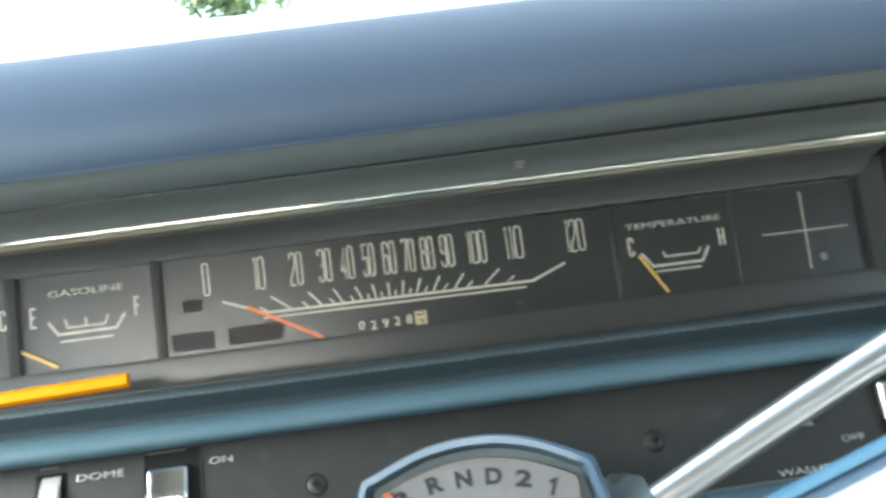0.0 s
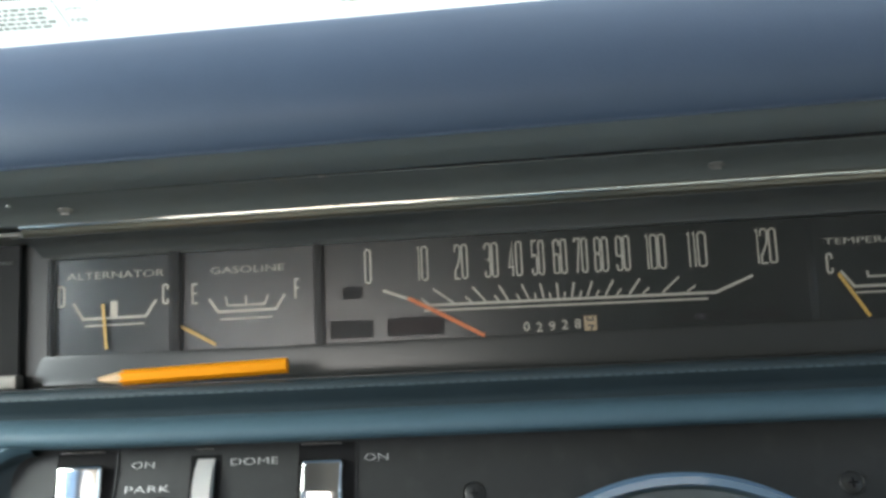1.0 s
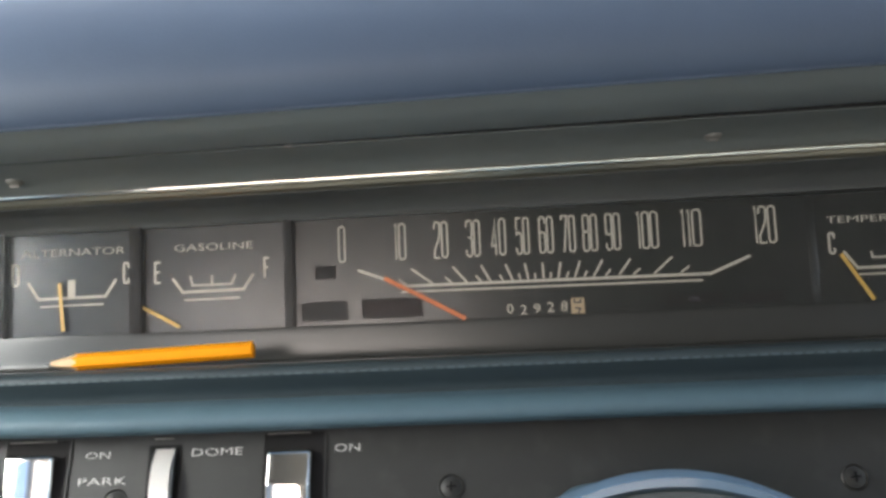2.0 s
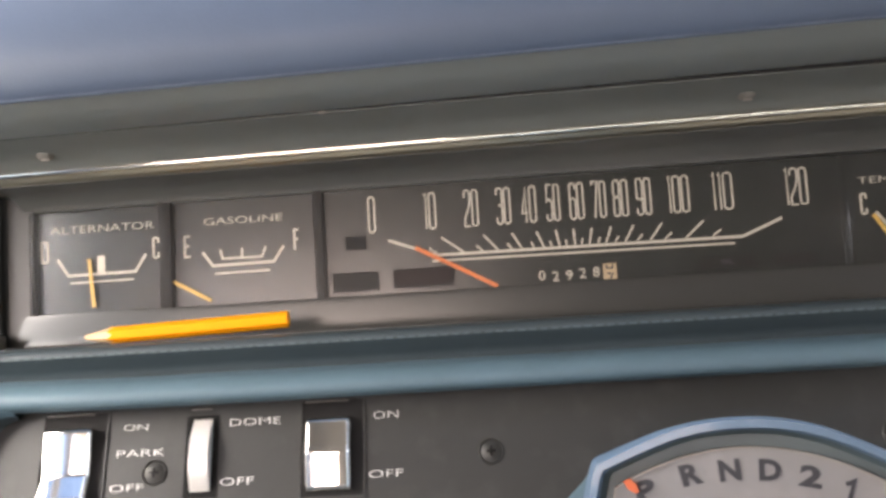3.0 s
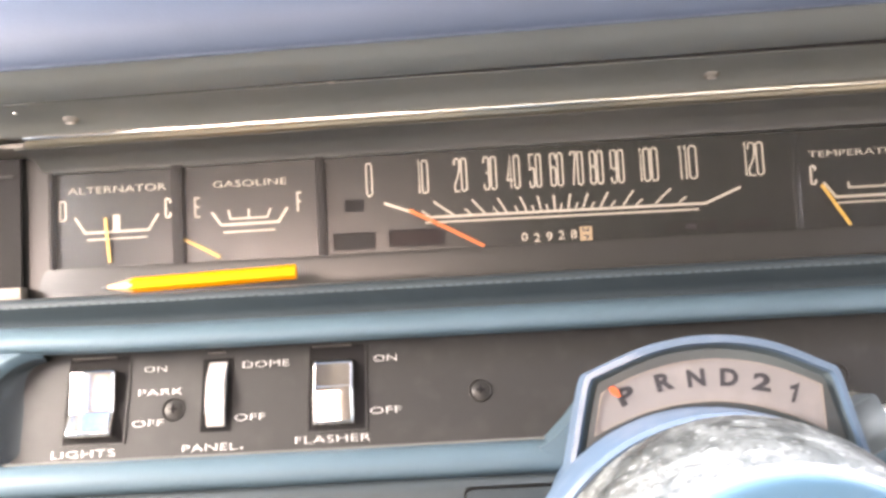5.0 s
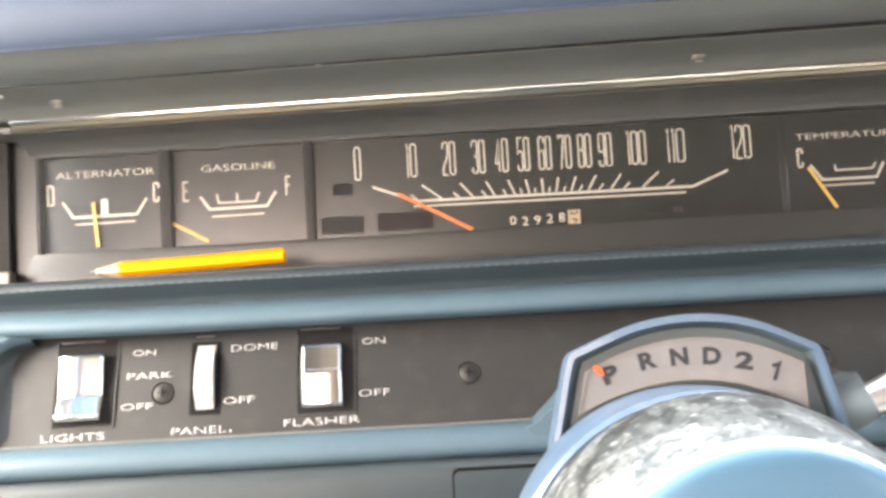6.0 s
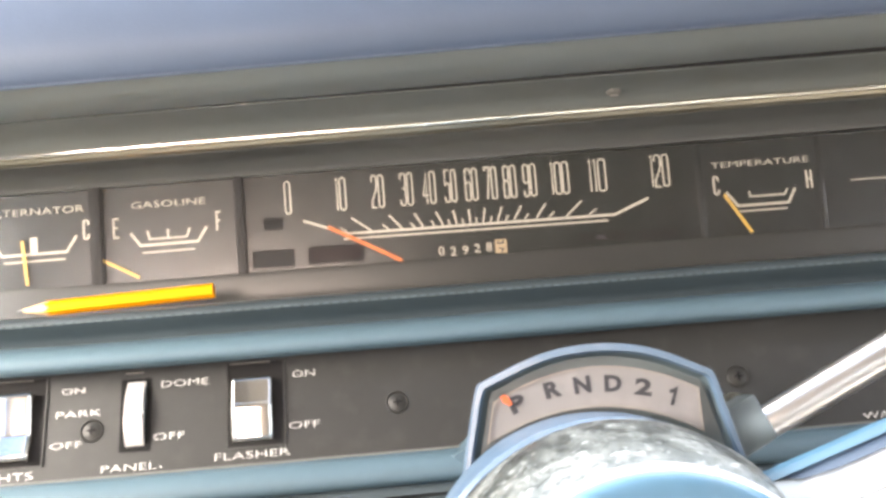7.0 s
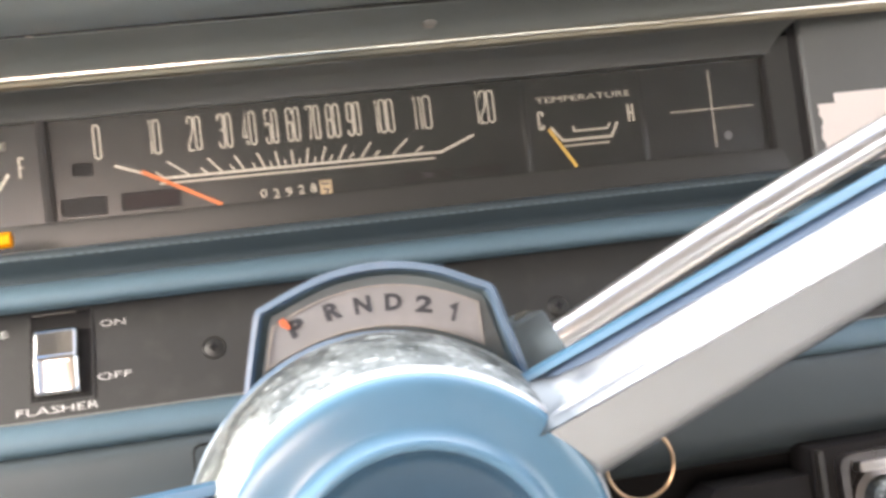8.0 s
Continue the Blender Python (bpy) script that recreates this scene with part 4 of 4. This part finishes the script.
corners = mm([(-31, -124), (-29.6, -117), (-26.4, -102.6), (-23.2, -89.6), (-21.2, -87.4), (-3, -80.4), (14.5, -78.7), (30, -81.6), (44.6, -88.6), (46.8, -90.6), (49, -100), (52, -113), (54, -122)])
hood_out = corners[:3] + smooth_line(corners[2:5], 4)[1:-1] + smooth_line(corners[4:9], 6) + smooth_line(corners[8:11], 4)[1:-1] + corners[10:]
cxy = Vector((13, -108)) * MM


def shrunk(line, kx, kz):
    return [((x - cxy.x) * kx + cxy.x, (z - cxy.y) * kz + cxy.y) for x, z in line]


hood_out = [((x - 0.005) * 1.042 + 0.005, (z + 0.09) * 1.026 - 0.09) for x, z in hood_out]
hood_in = shrunk(hood_out, 0.945, 0.912)
HT = Matrix.Translation((CX, -0.222, -0.09)) @ Matrix.Rotation(radians(-4), 4, "X") @ Matrix.Rotation(radians(-9), 4, "Z") @ Matrix.Translation((-CX, 0.222, 0.09))
hb = bmesh.new()
n = len(hood_out)
rows = []
for line, y in ((shrunk(hood_out, 0.93, 0.86), -0.125), (shrunk(hood_out, 1.0, 0.92), -0.150), (shrunk(hood_out, 1.06, 0.955), -0.170), (shrunk(hood_out, 1.06, 0.99), -0.195), (shrunk(hood_out, 1.03, 1.006), -0.209), (hood_out, -0.2175), (shrunk(hood_out, 0.992, 0.992), -0.2190),
                (shrunk(hood_in, 1.012, 1.012), -0.2190), (hood_in, -0.2178), (shrunk(hood_in, 0.965, 0.965), -0.2140)):
    rows.append([hb.verts.new((x, y, z)) for x, z in line])
for a, b_ in zip(rows, rows[1:]):
    for i in range(n - 1):
        hb.faces.new((a[i], a[i + 1], b_[i + 1], b_[i]))
hb.faces.new(rows[0][::-1])
fb = bmesh.new()
fr = [[fb.verts.new((x, y, z)) for x, z in line] for line, y in ((shrunk(hood_in, 0.990, 0.990), -0.2168), (shrunk(hood_in, 0.95, 0.95), -0.2136))]
for i in range(n - 1):
    fb.faces.new((fr[0][i], fr[0][i + 1], fr[1][i + 1], fr[1][i]))
fb.faces.new(fr[1])
bmesh.ops.transform(fb, verts=fb.verts, matrix=HT)
bmesh.ops.transform(hb, verts=hb.verts, matrix=HT)
shell = part("indicator_hood", hb, M_COLUMN, column, "metallic blue arched gear indicator hood")
part("hood_face", fb, M_HOODFACE, shell, "dark teal recessed face of the hood")
# arc shaped indicator plate
def laid(bm):
    bmesh.ops.transform(bm, verts=bm.verts, matrix=HT)
    return bm


def arc_line(x0, z0, xm, zm, x1, z1, n=20):
    """A shallow arch through three points."""
    return [(xm + (x1 - x0) / 2 * t, zm + ((z1 if t > 0 else z0) - zm) * t * t) for t in (-1 + 2 * k / n for k in range(n + 1))]


outer = mm(arc_line(-19, -94.0, 12, -85.6, 43, -94.6))
inner = mm(arc_line(-22, -106.2, 10.5, -97.4, 43.0, -107.2))
iplate = part("indicator_plate", laid(slab(bmesh.new(), outer + inner[::-1], -0.2170, -0.2140)), M_LETTERPLATE, shell, "pale grey gear indicator plate")
rim_o = mm(arc_line(-19.4, -93.8, 12, -85.3, 43.4, -94.4)) + mm(arc_line(-22.4, -106.5, 10.5, -97.7, 43.4, -107.5))[::-1]
part("plate_rim", laid(ring_plate(bmesh.new(), rim_o, outer + inner[::-1], -0.2176, -0.2140)), M_DULL, shell, "thin bright edge of the plate")
for ch, x, z, a in (("P", -12.0, -94.8, -22), ("R", -0.7, -91.3, -11), ("N", 8.5, -90.7, -3), ("D", 17.9, -91.0, 4), ("2", 27.0, -92.9, 12), ("1", 35.4, -96.5, 20)):
    if ch == "1":
        g = ribbon(bmesh.new(), mm([(-1.3, 1.3), (-0.5, 1.6), (0.4, 2.4), (0.4, -2.6)]), 0.0011, 0.0, 0.0002)
    else:
        g = word(ch, -0.0026, 0.0026, -0.0026, 0.0026, 0.0, 0.0002, lift=0.045)
    bmesh.ops.transform(g, verts=g.verts, matrix=HT @ Matrix.Translation((x * MM, -0.2170, z * MM)) @ Matrix.Rotation(radians(a), 4, "Y"))
    part("lettering", g, M_BLACKINK, iplate)
tri = bmesh.new()
slab(tri, mm([(-17.2, -92.3), (-15.6, -91.6), (-14.2, -92.9), (-13.5, -95.0), (-14.4, -95.3), (-16.3, -94.2)]), -0.2186, -0.2178)
part("pointer", laid(tri), M_POINTER, shell, "small orange gear pointer")
# collar, bell and hub
AX = Vector((0.03, -1, -0.03)).normalized()
HC = Vector((0.0100, -0.282, -0.1543))
part("column_tube", lathe(bmesh.new(), [(0.034, -0.20), (0.047, -0.09), (0.0556, -0.066), (0.0561, -0.058), (0.0561, -0.044), (0.0558, -0.0410), (0.0545, -0.0395), (0.045, -0.039)], HC + Vector((-0.0012, 0, 0)), (0, -1, 0.012), 64), M_COLUMN, column, "metallic blue column tube")
steer = thing("steering_wheel", "blue and chrome steering wheel hub with bright tapered spoke", "steering wheel", tuple(HC))
part("chrome_bell", lathe(bmesh.new(), [(0.046, -0.037), (0.0532, -0.036), (0.0547, -0.033), (0.0545, -0.026), (0.0524, -0.010), (0.0494, 0.0), (0.0478, 0.0015), (0.045, 0.001)], HC, AX, 96), M_PITTED, steer,
     "pitted chrome bell behind the hub")
part("hub_ring", lathe(bmesh.new(), smooth_line([(0.0482, -0.002), (0.0479, 0.003), (0.0465, 0.0060), (0.0440, 0.0073), (0.0375, 0.0080), (0.0352, 0.0085), (0.0338, 0.0098), (0.0329, 0.0110), (0.0319, 0.0114),
                                                 (0.0309, 0.0108)], 4), HC, AX, 96), M_HUB, steer, "glossy light blue hub ring with raised lip")
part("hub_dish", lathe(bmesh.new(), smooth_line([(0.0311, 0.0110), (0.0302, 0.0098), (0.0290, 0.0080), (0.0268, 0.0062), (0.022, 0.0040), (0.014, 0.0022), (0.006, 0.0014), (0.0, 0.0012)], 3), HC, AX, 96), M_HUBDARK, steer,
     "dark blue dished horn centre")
part("hub_rim", lathe(bmesh.new(), smooth_line([(0.0474, -0.001), (0.0483, 0.0000), (0.0487, 0.0016), (0.0484, 0.0032), (0.0472, 0.0048)], 3), HC, AX, 96), M_RIM, steer, "bright chrome rim of the hub")


def spoke(edges, x0, x1, mirror, label):
    """A tapered spoke between three edge lines (y, z, rise for each metre of x): blue edge, dark inset, chrome flat, then a lower face."""
    (ya, za, ra), (yb, zb, rb), (yc, zc, rc) = edges

    def at(x, w, lift):
        """w: 0 at the upper edge, 1 at the crest, 2 at the lower edge."""
        top, crest, foot = (Vector((x, y - 0.65 * x, z + r * x)) for y, z, r in ((ya, za, ra), (yb, zb, rb), (yc, zc, rc)))
        p = top.lerp(crest, w) if w <= 1 else crest.lerp(foot, w - 1)
        p.y -= lift
        return Vector((0.025 - p.x, p.y, p.z)) if mirror else p

    arm = None
    for nm, sec, flare, mat, lab in (
            ("spoke_body", [(0.75, -0.022), (0.24, -0.005), (0.30, -0.003), (1.0, -0.0015), (1.04, -0.0004), (1.5, -0.0006), (1.95, -0.0004), (2.0, -0.0012), (2.0, -0.012), (1.0, -0.024)], 0, M_SATIN, label),
            ("spoke_edge", [(0.40, -0.014), (0.0, -0.0012), (0.02, 0.0004), (0.06, 0.0010), (0.16, 0.0006), (0.18, -0.001), (0.18, -0.010)], 0, M_SPOKEBLUE, "blue enamelled edge"),
            ("spoke_inset", [(0.18, -0.008), (0.182, -0.0018), (0.39, -0.0016), (0.40, -0.008)], 0, M_INSET, "dark blue inset band"),
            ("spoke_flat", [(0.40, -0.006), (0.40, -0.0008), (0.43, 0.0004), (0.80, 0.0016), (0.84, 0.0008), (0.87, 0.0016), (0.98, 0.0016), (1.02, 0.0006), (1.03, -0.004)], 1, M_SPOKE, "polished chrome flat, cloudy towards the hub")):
        bm = bmesh.new()
        rings = []
        for k in range(13):
            x = x0 + (x1 - x0) * (k / 12) ** 1.6
            open_up = flare * max(0.0, 1 - (x - x0) / 0.015) ** 2
            rings.append([bm.verts.new(at(x, w if w > 0.9 else w - open_up * (0.95 - w) * 0.75, d)) for w, d in sec])
        joined(bm, *rings)
        ob = part(nm, bm, mat, arm or steer, lab)
        arm = arm or ob


spoke(((-0.2425, -0.1351, 0.517), (-0.262, -0.1474, 0.54), (-0.250, -0.1714, 0.617)), 0.0400, 0.20, False, "satin metal spoke of the steering wheel")
spoke(((-0.2425, -0.1283, 0.04), (-0.262, -0.1433, 0.05), (-0.250, -0.1610, 0.04)), 0.044, 0.18, True, "satin metal spoke of the steering wheel")

# gear lever
lever = thing("gear_lever", "chrome column gear lever with dark teal collar", "gear lever", (0.06, -0.18, -0.11))
part("rod", tube(bmesh.new(), smooth_line([(0.062, -0.186, -0.1175), (0.076, -0.189, -0.1110), (0.100, -0.190, -0.0997), (0.140, -0.191, -0.0814), (0.200, -0.192, -0.0560), (0.270, -0.193, -0.0280)], 5), [0.0054 + 0.00004 * k for k in range(26)], 20), M_ROD, lever,
     "polished chrome rod")
cb = bmesh.new()
box(cb, -0.0085, 0.0085, -0.014, 0.014, -0.0095, 0.0075, 0.002)
bmesh.ops.transform(cb, verts=cb.verts, matrix=Matrix.Translation((0.0640, -0.185, -0.1105)) @ Matrix.Rotation(radians(-24), 4, "Y") @ Matrix.Rotation(radians(8), 4, "Z"))
collar = part("collar", cb, M_COLLAR, lever, "dark teal lever collar")
part("collar_pin", lathe(bmesh.new(), [(0, -0.0015), (0.003, -0.001), (0.0036, 0.001), (0, 0.001)], (0.0655, -0.188, -0.1025), (-0.3, -0.4, 1), 16), M_CHROME, collar)

# ---------------------------------------------------------------- key, radio, paper, left trim
key = thing("key_ring", "thin brass split ring hanging on the ignition key", "key ring", (0.131, -0.10, -0.165))
kr = bmesh.new()
tube(kr, [(0.1310 + 0.0156 * math.cos(2 * math.pi * k / 48), -0.101, -0.1766 + 0.0156 * math.sin(2 * math.pi * k / 48)) for k in range(49)], [0.0009] * 49, 8)
part("ring", kr, M_GOLD, key)
part("key_bow", slab(bmesh.new(), round_rect(0.1220, 0.1380, -0.1580, -0.1420, 0.005), -0.102, -0.0995), M_DARKMETAL, key, "flat metal key bow")

radio = thing("radio", "dark car radio with chrome frame and knob in the lower dash", "radio", (0.27, -0.09, -0.21))
part("body", boxed(0.218, 0.40, -0.0915, -0.07, -0.2400, -0.1840, 0.002), M_SIDE, radio, "black radio body")
part("side_trim", boxed(0.2195, 0.2225, -0.0950, -0.09, -0.2400, -0.1855, 0.0006), M_DARKMETAL, radio)
part("frame", ring_plate(bmesh.new(), round_rect(0.2290, 0.398, -0.2380, -0.1885, 0.006), round_rect(0.2330, 0.394, -0.2340, -0.1925, 0.004), -0.0965, -0.0915), M_FRAME, radio, "worn chrome radio frame")
part("button", boxed(0.238, 0.262, -0.0985, -0.0915, -0.1975, -0.1925, 0.001), M_BRUSHED, radio)
part("knob", lathe(bmesh.new(), [(0.0105, 0.0), (0.0100, 0.010), (0.0085, 0.0118), (0.005, 0.0112), (0, 0.0108)], (0.250, -0.0915, -0.2115), (0, -1, 0), 32), M_PITTED, radio, "worn chrome knob")
part("knob_ring", lathe(bmesh.new(), [(0.0110, 0.0), (0.0150, 0.0), (0.0148, 0.003), (0.0110, 0.004)], (0.250, -0.0915, -0.2115), (0, -1, 0), 32), M_FRAME, radio)
# black slab added as the deep shade beside the radio
sb = bmesh.new()
slab(sb, [(0.148, -0.260), (0.163, -0.2015), (0.170, -0.1965), (0.2165, -0.1965), (0.2165, -0.260)], -0.0900, -0.07)
part("shade_slab", sb, M_SIDE, radio, "black slab painting the shade beside the radio")

random.seed(4)
jag = [(0.3085, -0.0036), (0.3085, -0.0093)] + [(0.2984 + random.uniform(-0.0012, 0.0012), -0.0093 - 0.0015 * k) for k in range(24)]
sheet = thing("torn_paper", "white torn paper sheet fixed over the dash face", "paper", (0.35, -0.03, -0.045))
tp = bmesh.new()
slab(tp, jag + [(0.42, -0.0455), (0.42, -0.0036)], -0.0128, -0.0122)
part("sheet", tp, M_PAPER, sheet, smooth=False)

right_face = thing("dash_face", "dark satin dash face beside the instruments", "dashboard", (0.6, 0, -0.05), kind="structure")
def prism(plan, z0, z1):
    """A block of the given (x, y) plan."""
    bm = bmesh.new()
    lo, hi = ([bm.verts.new((x, y, z)) for x, y in plan] for z in (z0, z1))
    bm.faces.new(lo)
    bm.faces.new(hi[::-1])
    for i in range(len(plan)):
        j = (i + 1) % len(plan)
        bm.faces.new((lo[j], lo[i], hi[i], hi[j]))
    return bm


part("face_panel", prism([(X1 + 0.0190, 0.01), (X1 + 0.0190, -0.0110), (X1 + 0.0200, -0.0120), (1.0, -0.0120), (1.0, 0.01)], -0.052, 0.0445), M_BEZEL, right_face)
# dark strip fills the gap, so its shade is in the colour
part("edge_gap_shade", prism([(X1 + 0.0147, 0.01), (X1 + 0.0147, -0.0060), (X1 + 0.0189, -0.0080), (X1 + 0.0189, 0.01)], -0.052, 0.0445), M_SIDE, right_face, "dark strip painting the shaded gap beside the cluster")
lf = thing("side_trim", "dark grey end panel with two thin chrome strips", "trim", (-0.35, -0.03, -0.05), kind="structure")
part("end_panel", prism([(X0 - 0.0140, 0.0), (X0 - 0.0140, -0.0062), (X0 - 0.0112, -0.0112), (X0 - 0.0120, -0.0120), (-0.47, -0.0120), (-0.47, 0.0)], -0.052, 0.0365), M_SIDE, lf)
part("trim_strip", boxed(-0.47, X0 + 0.0028, -0.0385, -0.011, 0.0345, 0.0375, 0.001), M_DULL, lf, "thin tarnished chrome strip")
part("trim_strip", boxed(-0.47, X0 + 0.0028, -0.0385, -0.011, 0.0290, 0.0312, 0.0008), M_DULL, lf, "thin chrome strip")
part("slot_clip", boxed(-0.306, X0 - 0.0150, -0.0135, -0.0118, 0.0185, 0.0200, 0.0005), M_DARKMETAL, lf, "small slot edge")
part("trim_clip", boxed(-0.34, X0 - 0.0085, -0.020, -0.0115, -0.0470, -0.0400, 0.001), M_DULL, lf, "dull metal clip")

# ---------------------------------------------------------------- cabin shell, windows, outdoors
# unseen shell: closes the cabin and shapes its daylight and reflections
cab = thing("cabin", "unseen plain car cabin with pale trim that shapes the light", "car cabin", (0.3, -1, 0.2), kind="structure", leaned=False)
part("roof", boxed(-0.62, 1.25, -2.4, -0.35, 1.40, 1.44), M_BEIGE, cab)
part("windshield_header", boxed(-0.62, 1.25, -0.39, -0.35, 1.362, 1.40), M_BEIGE, cab)
part("cabin_floor", boxed(-0.62, 1.25, -2.4, 0.9, 0.16, 0.20), M_CARPET, cab)
for x0, x1 in ((-0.62, -0.56), (1.19, 1.25)):
    part("door_panel", boxed(x0, x1, -2.4, 0.9, 0.20, 0.88), M_CABIN, cab)
    part("roof_rail", boxed(x0, x1, -1.0, -0.35, 1.20, 1.40), M_BEIGE, cab)
    if x0 < 0:
        # unseen block keeps the driver window's reflection off the alternator dial
        part("glare_block", boxed(x0 + 0.004, x1 - 0.004, -1.0, -0.78, 0.88, 1.20), M_CABIN, cab)
    else:
        # unseen panel added to cut light from the passenger side
        part("side_light_block", boxed(x0, x1, -1.84, -1.0, 0.88, 1.02), M_CABIN, cab)
    part("rear_roof_rail", boxed(x0, x1, -2.4, -1.0, 1.385, 1.40), M_BEIGE, cab)
    part("rear_pillar", boxed(x0, x1, -2.4, -1.84, 0.88, 1.385), M_BEIGE, cab)
    pl = bmesh.new()
    tube(pl, [((x0 + x1) / 2, -0.36, 1.37), ((x0 + x1) / 2, -0.16, 1.295), ((x0 + x1) / 2, 0.42, 0.90)], [0.03, 0.03, 0.03], 8)
    part("windshield_pillar", pl, M_BEIGE, cab)
part("rear_wall", boxed(-0.56, 1.19, -2.4, -2.34, 0.20, 0.98), M_BEIGE, cab)
part("rear_header", boxed(-0.56, 1.19, -2.4, -2.34, 1.24, 1.40), M_BEIGE, cab)
part("firewall", boxed(-0.62, 1.25, 0.42, 0.46, 0.20, 0.90), M_CARPET, cab)
# unseen cushion added to bounce sunlight under the brow and into the chrome
part("bounce_cushion", boxed(-0.50, 1.12, -0.95, -0.40, 0.30, 0.50, 0.05), M_BOUNCE, cab)
part("seat_back", boxed(-0.50, 1.12, -1.15, -0.95, 0.30, 0.92, 0.05), M_BEIGE, cab)

ws = thing("windshield", "clear sloping car windshield", "windshield", (0.3, 0.4, 0.9), kind="structure", leaned=False)
gline = [(0.415, 0.905), (-0.155, 1.295), (-0.26, 1.342), (-0.348, 1.365)]
gb = extruded(gline + [(y + 0.002, z + 0.0035) for y, z in gline[::-1]], [(-0.56, 0, 0), (1.19, 0, 0)])
pane = part("pane", gb, M_GLASS, ws, "clear glass")
pane.visible_shadow = False

single("ground", boxed(-400, 400, -400, 400, -0.5, 0.0), M_GROUND, "pale sunlit concrete driveway", "ground", kind="structure", leaned=False, smooth=False)


def tree(at, height, lobes, seed):
    """A tree whose crown is the sum of leafy lobes (dx, dy, z, radius)."""
    rnd = random.Random(seed)
    ob = thing("tree", "leafy green tree in hazy sunlight beyond the windshield", "tree", at, leaned=False)
    base = Vector(at)
    t = bmesh.new()
    tube(t, [base, base + Vector((0.06, 0, height * 0.25)), base + Vector((-0.1, 0.1, height * 0.5)), base + Vector((0, 0, height * 0.8))], [0.2, 0.16, 0.12, 0.04], 10)
    for dx, dy, z, r in lobes:
        s0 = base + Vector((-0.05, 0, z * 0.8))
        tube(t, [s0 + Vector((0, 0, 0.6)), base + Vector((dx * 0.5, dy * 0.5, max(z, 3.6) + 0.2)), base + Vector((dx, dy, z + 0.2))], [0.07, 0.045, 0.015], 6)
    part("trunk", t, M_BARK, ob)
    c = bmesh.new()
    for dx, dy, z, r in lobes:
        for k in range(int(520 * r * r) + 120):
            while True:
                p = Vector((rnd.uniform(-1, 1), rnd.uniform(-1, 1), rnd.uniform(-1, 1)))
                if p.length < 1 and noise.noise(p * 2.2 + Vector((seed + dx, 0, 0))) > -0.16:
                    break
            q = base + Vector((dx + p.x * r, dy + p.y * r, z + p.z * r * 0.8))
            d1 = Vector((rnd.gauss(0, 1), rnd.gauss(0, 1), rnd.gauss(0, 1))).normalized() * 0.10
            d2 = d1.orthogonal().normalized() * 0.055
            c.faces.new([c.verts.new(q + e) for e in (-d1, d2, d1, -d2)])
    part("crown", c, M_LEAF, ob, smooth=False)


tree((-1.75, 15.0, 0), 5.2, [(0, 0, 3.2, 1.05), (0.35, -0.5, 2.75, 0.75), (-0.25, -0.5, 2.8, 0.7), (-0.3, 0.2, 4.1, 0.8), (0.5, 0.1, 4.2, 0.7), (0.1, 0, 4.8, 0.6)], 5)
garden_wall = single("wall_garden", boxed(-14, 16, 12.0, 12.25, 0.0, 2.04, 0.03), M_STUCCO, "pale sunlit stucco garden wall outside", "wall", kind="structure", leaned=False)

# inspection sticker on the inside of the glass
sticker = thing("windshield_sticker", "white printed inspection sticker with month table on the glass", "sticker", (-0.41, 0.31, 0.97), leaned=False)
GU, GV = Vector((1, 0, 0)), Vector((0, -0.57, 0.39)).normalized()
GN = GU.cross(GV)
GM = Matrix.Translation(Vector((0, 0.415, 0.905)) - GN * 0.0012) @ Matrix((GU, -GN, GV)).transposed().to_4x4()


def on_glass(bm):
    bmesh.ops.transform(bm, verts=bm.verts, matrix=GM)
    return bm


face = part("paper_label", on_glass(boxed(-0.470, -0.355, 0.0, 0.0004, 0.098, 0.185)), M_STICKER, sticker, smooth=False)
part("lettering", on_glass(word("JAN", -0.3855, -0.3715, 0.1325, 0.1370, 0.0, 0.0002)), M_GREYINK, face)
part("lettering", on_glass(word("FEB", -0.3855, -0.3715, 0.1180, 0.1225, 0.0, 0.0002)), M_GREYINK, face)
part("rule", on_glass(boxed(-0.3912, -0.3904, -0.0002, 0.0, 0.112, 0.180)), M_GREYINK, face)
random.seed(9)
for r in range(5):
    x = -0.455
    while x < -0.404:
        w = random.uniform(0.003, 0.008)
        z = 0.1130 + 0.0058 * r
        part("print_bar", on_glass(boxed(x, min(x + w, -0.398), -0.0002, 0.0, z, z + 0.0030)), M_GREYINK, face)
        x += w + 0.002
part("print_bar", on_glass(boxed(-0.455, -0.414, -0.0002, 0.0, 0.150, 0.168)), M_GREYINK, face)
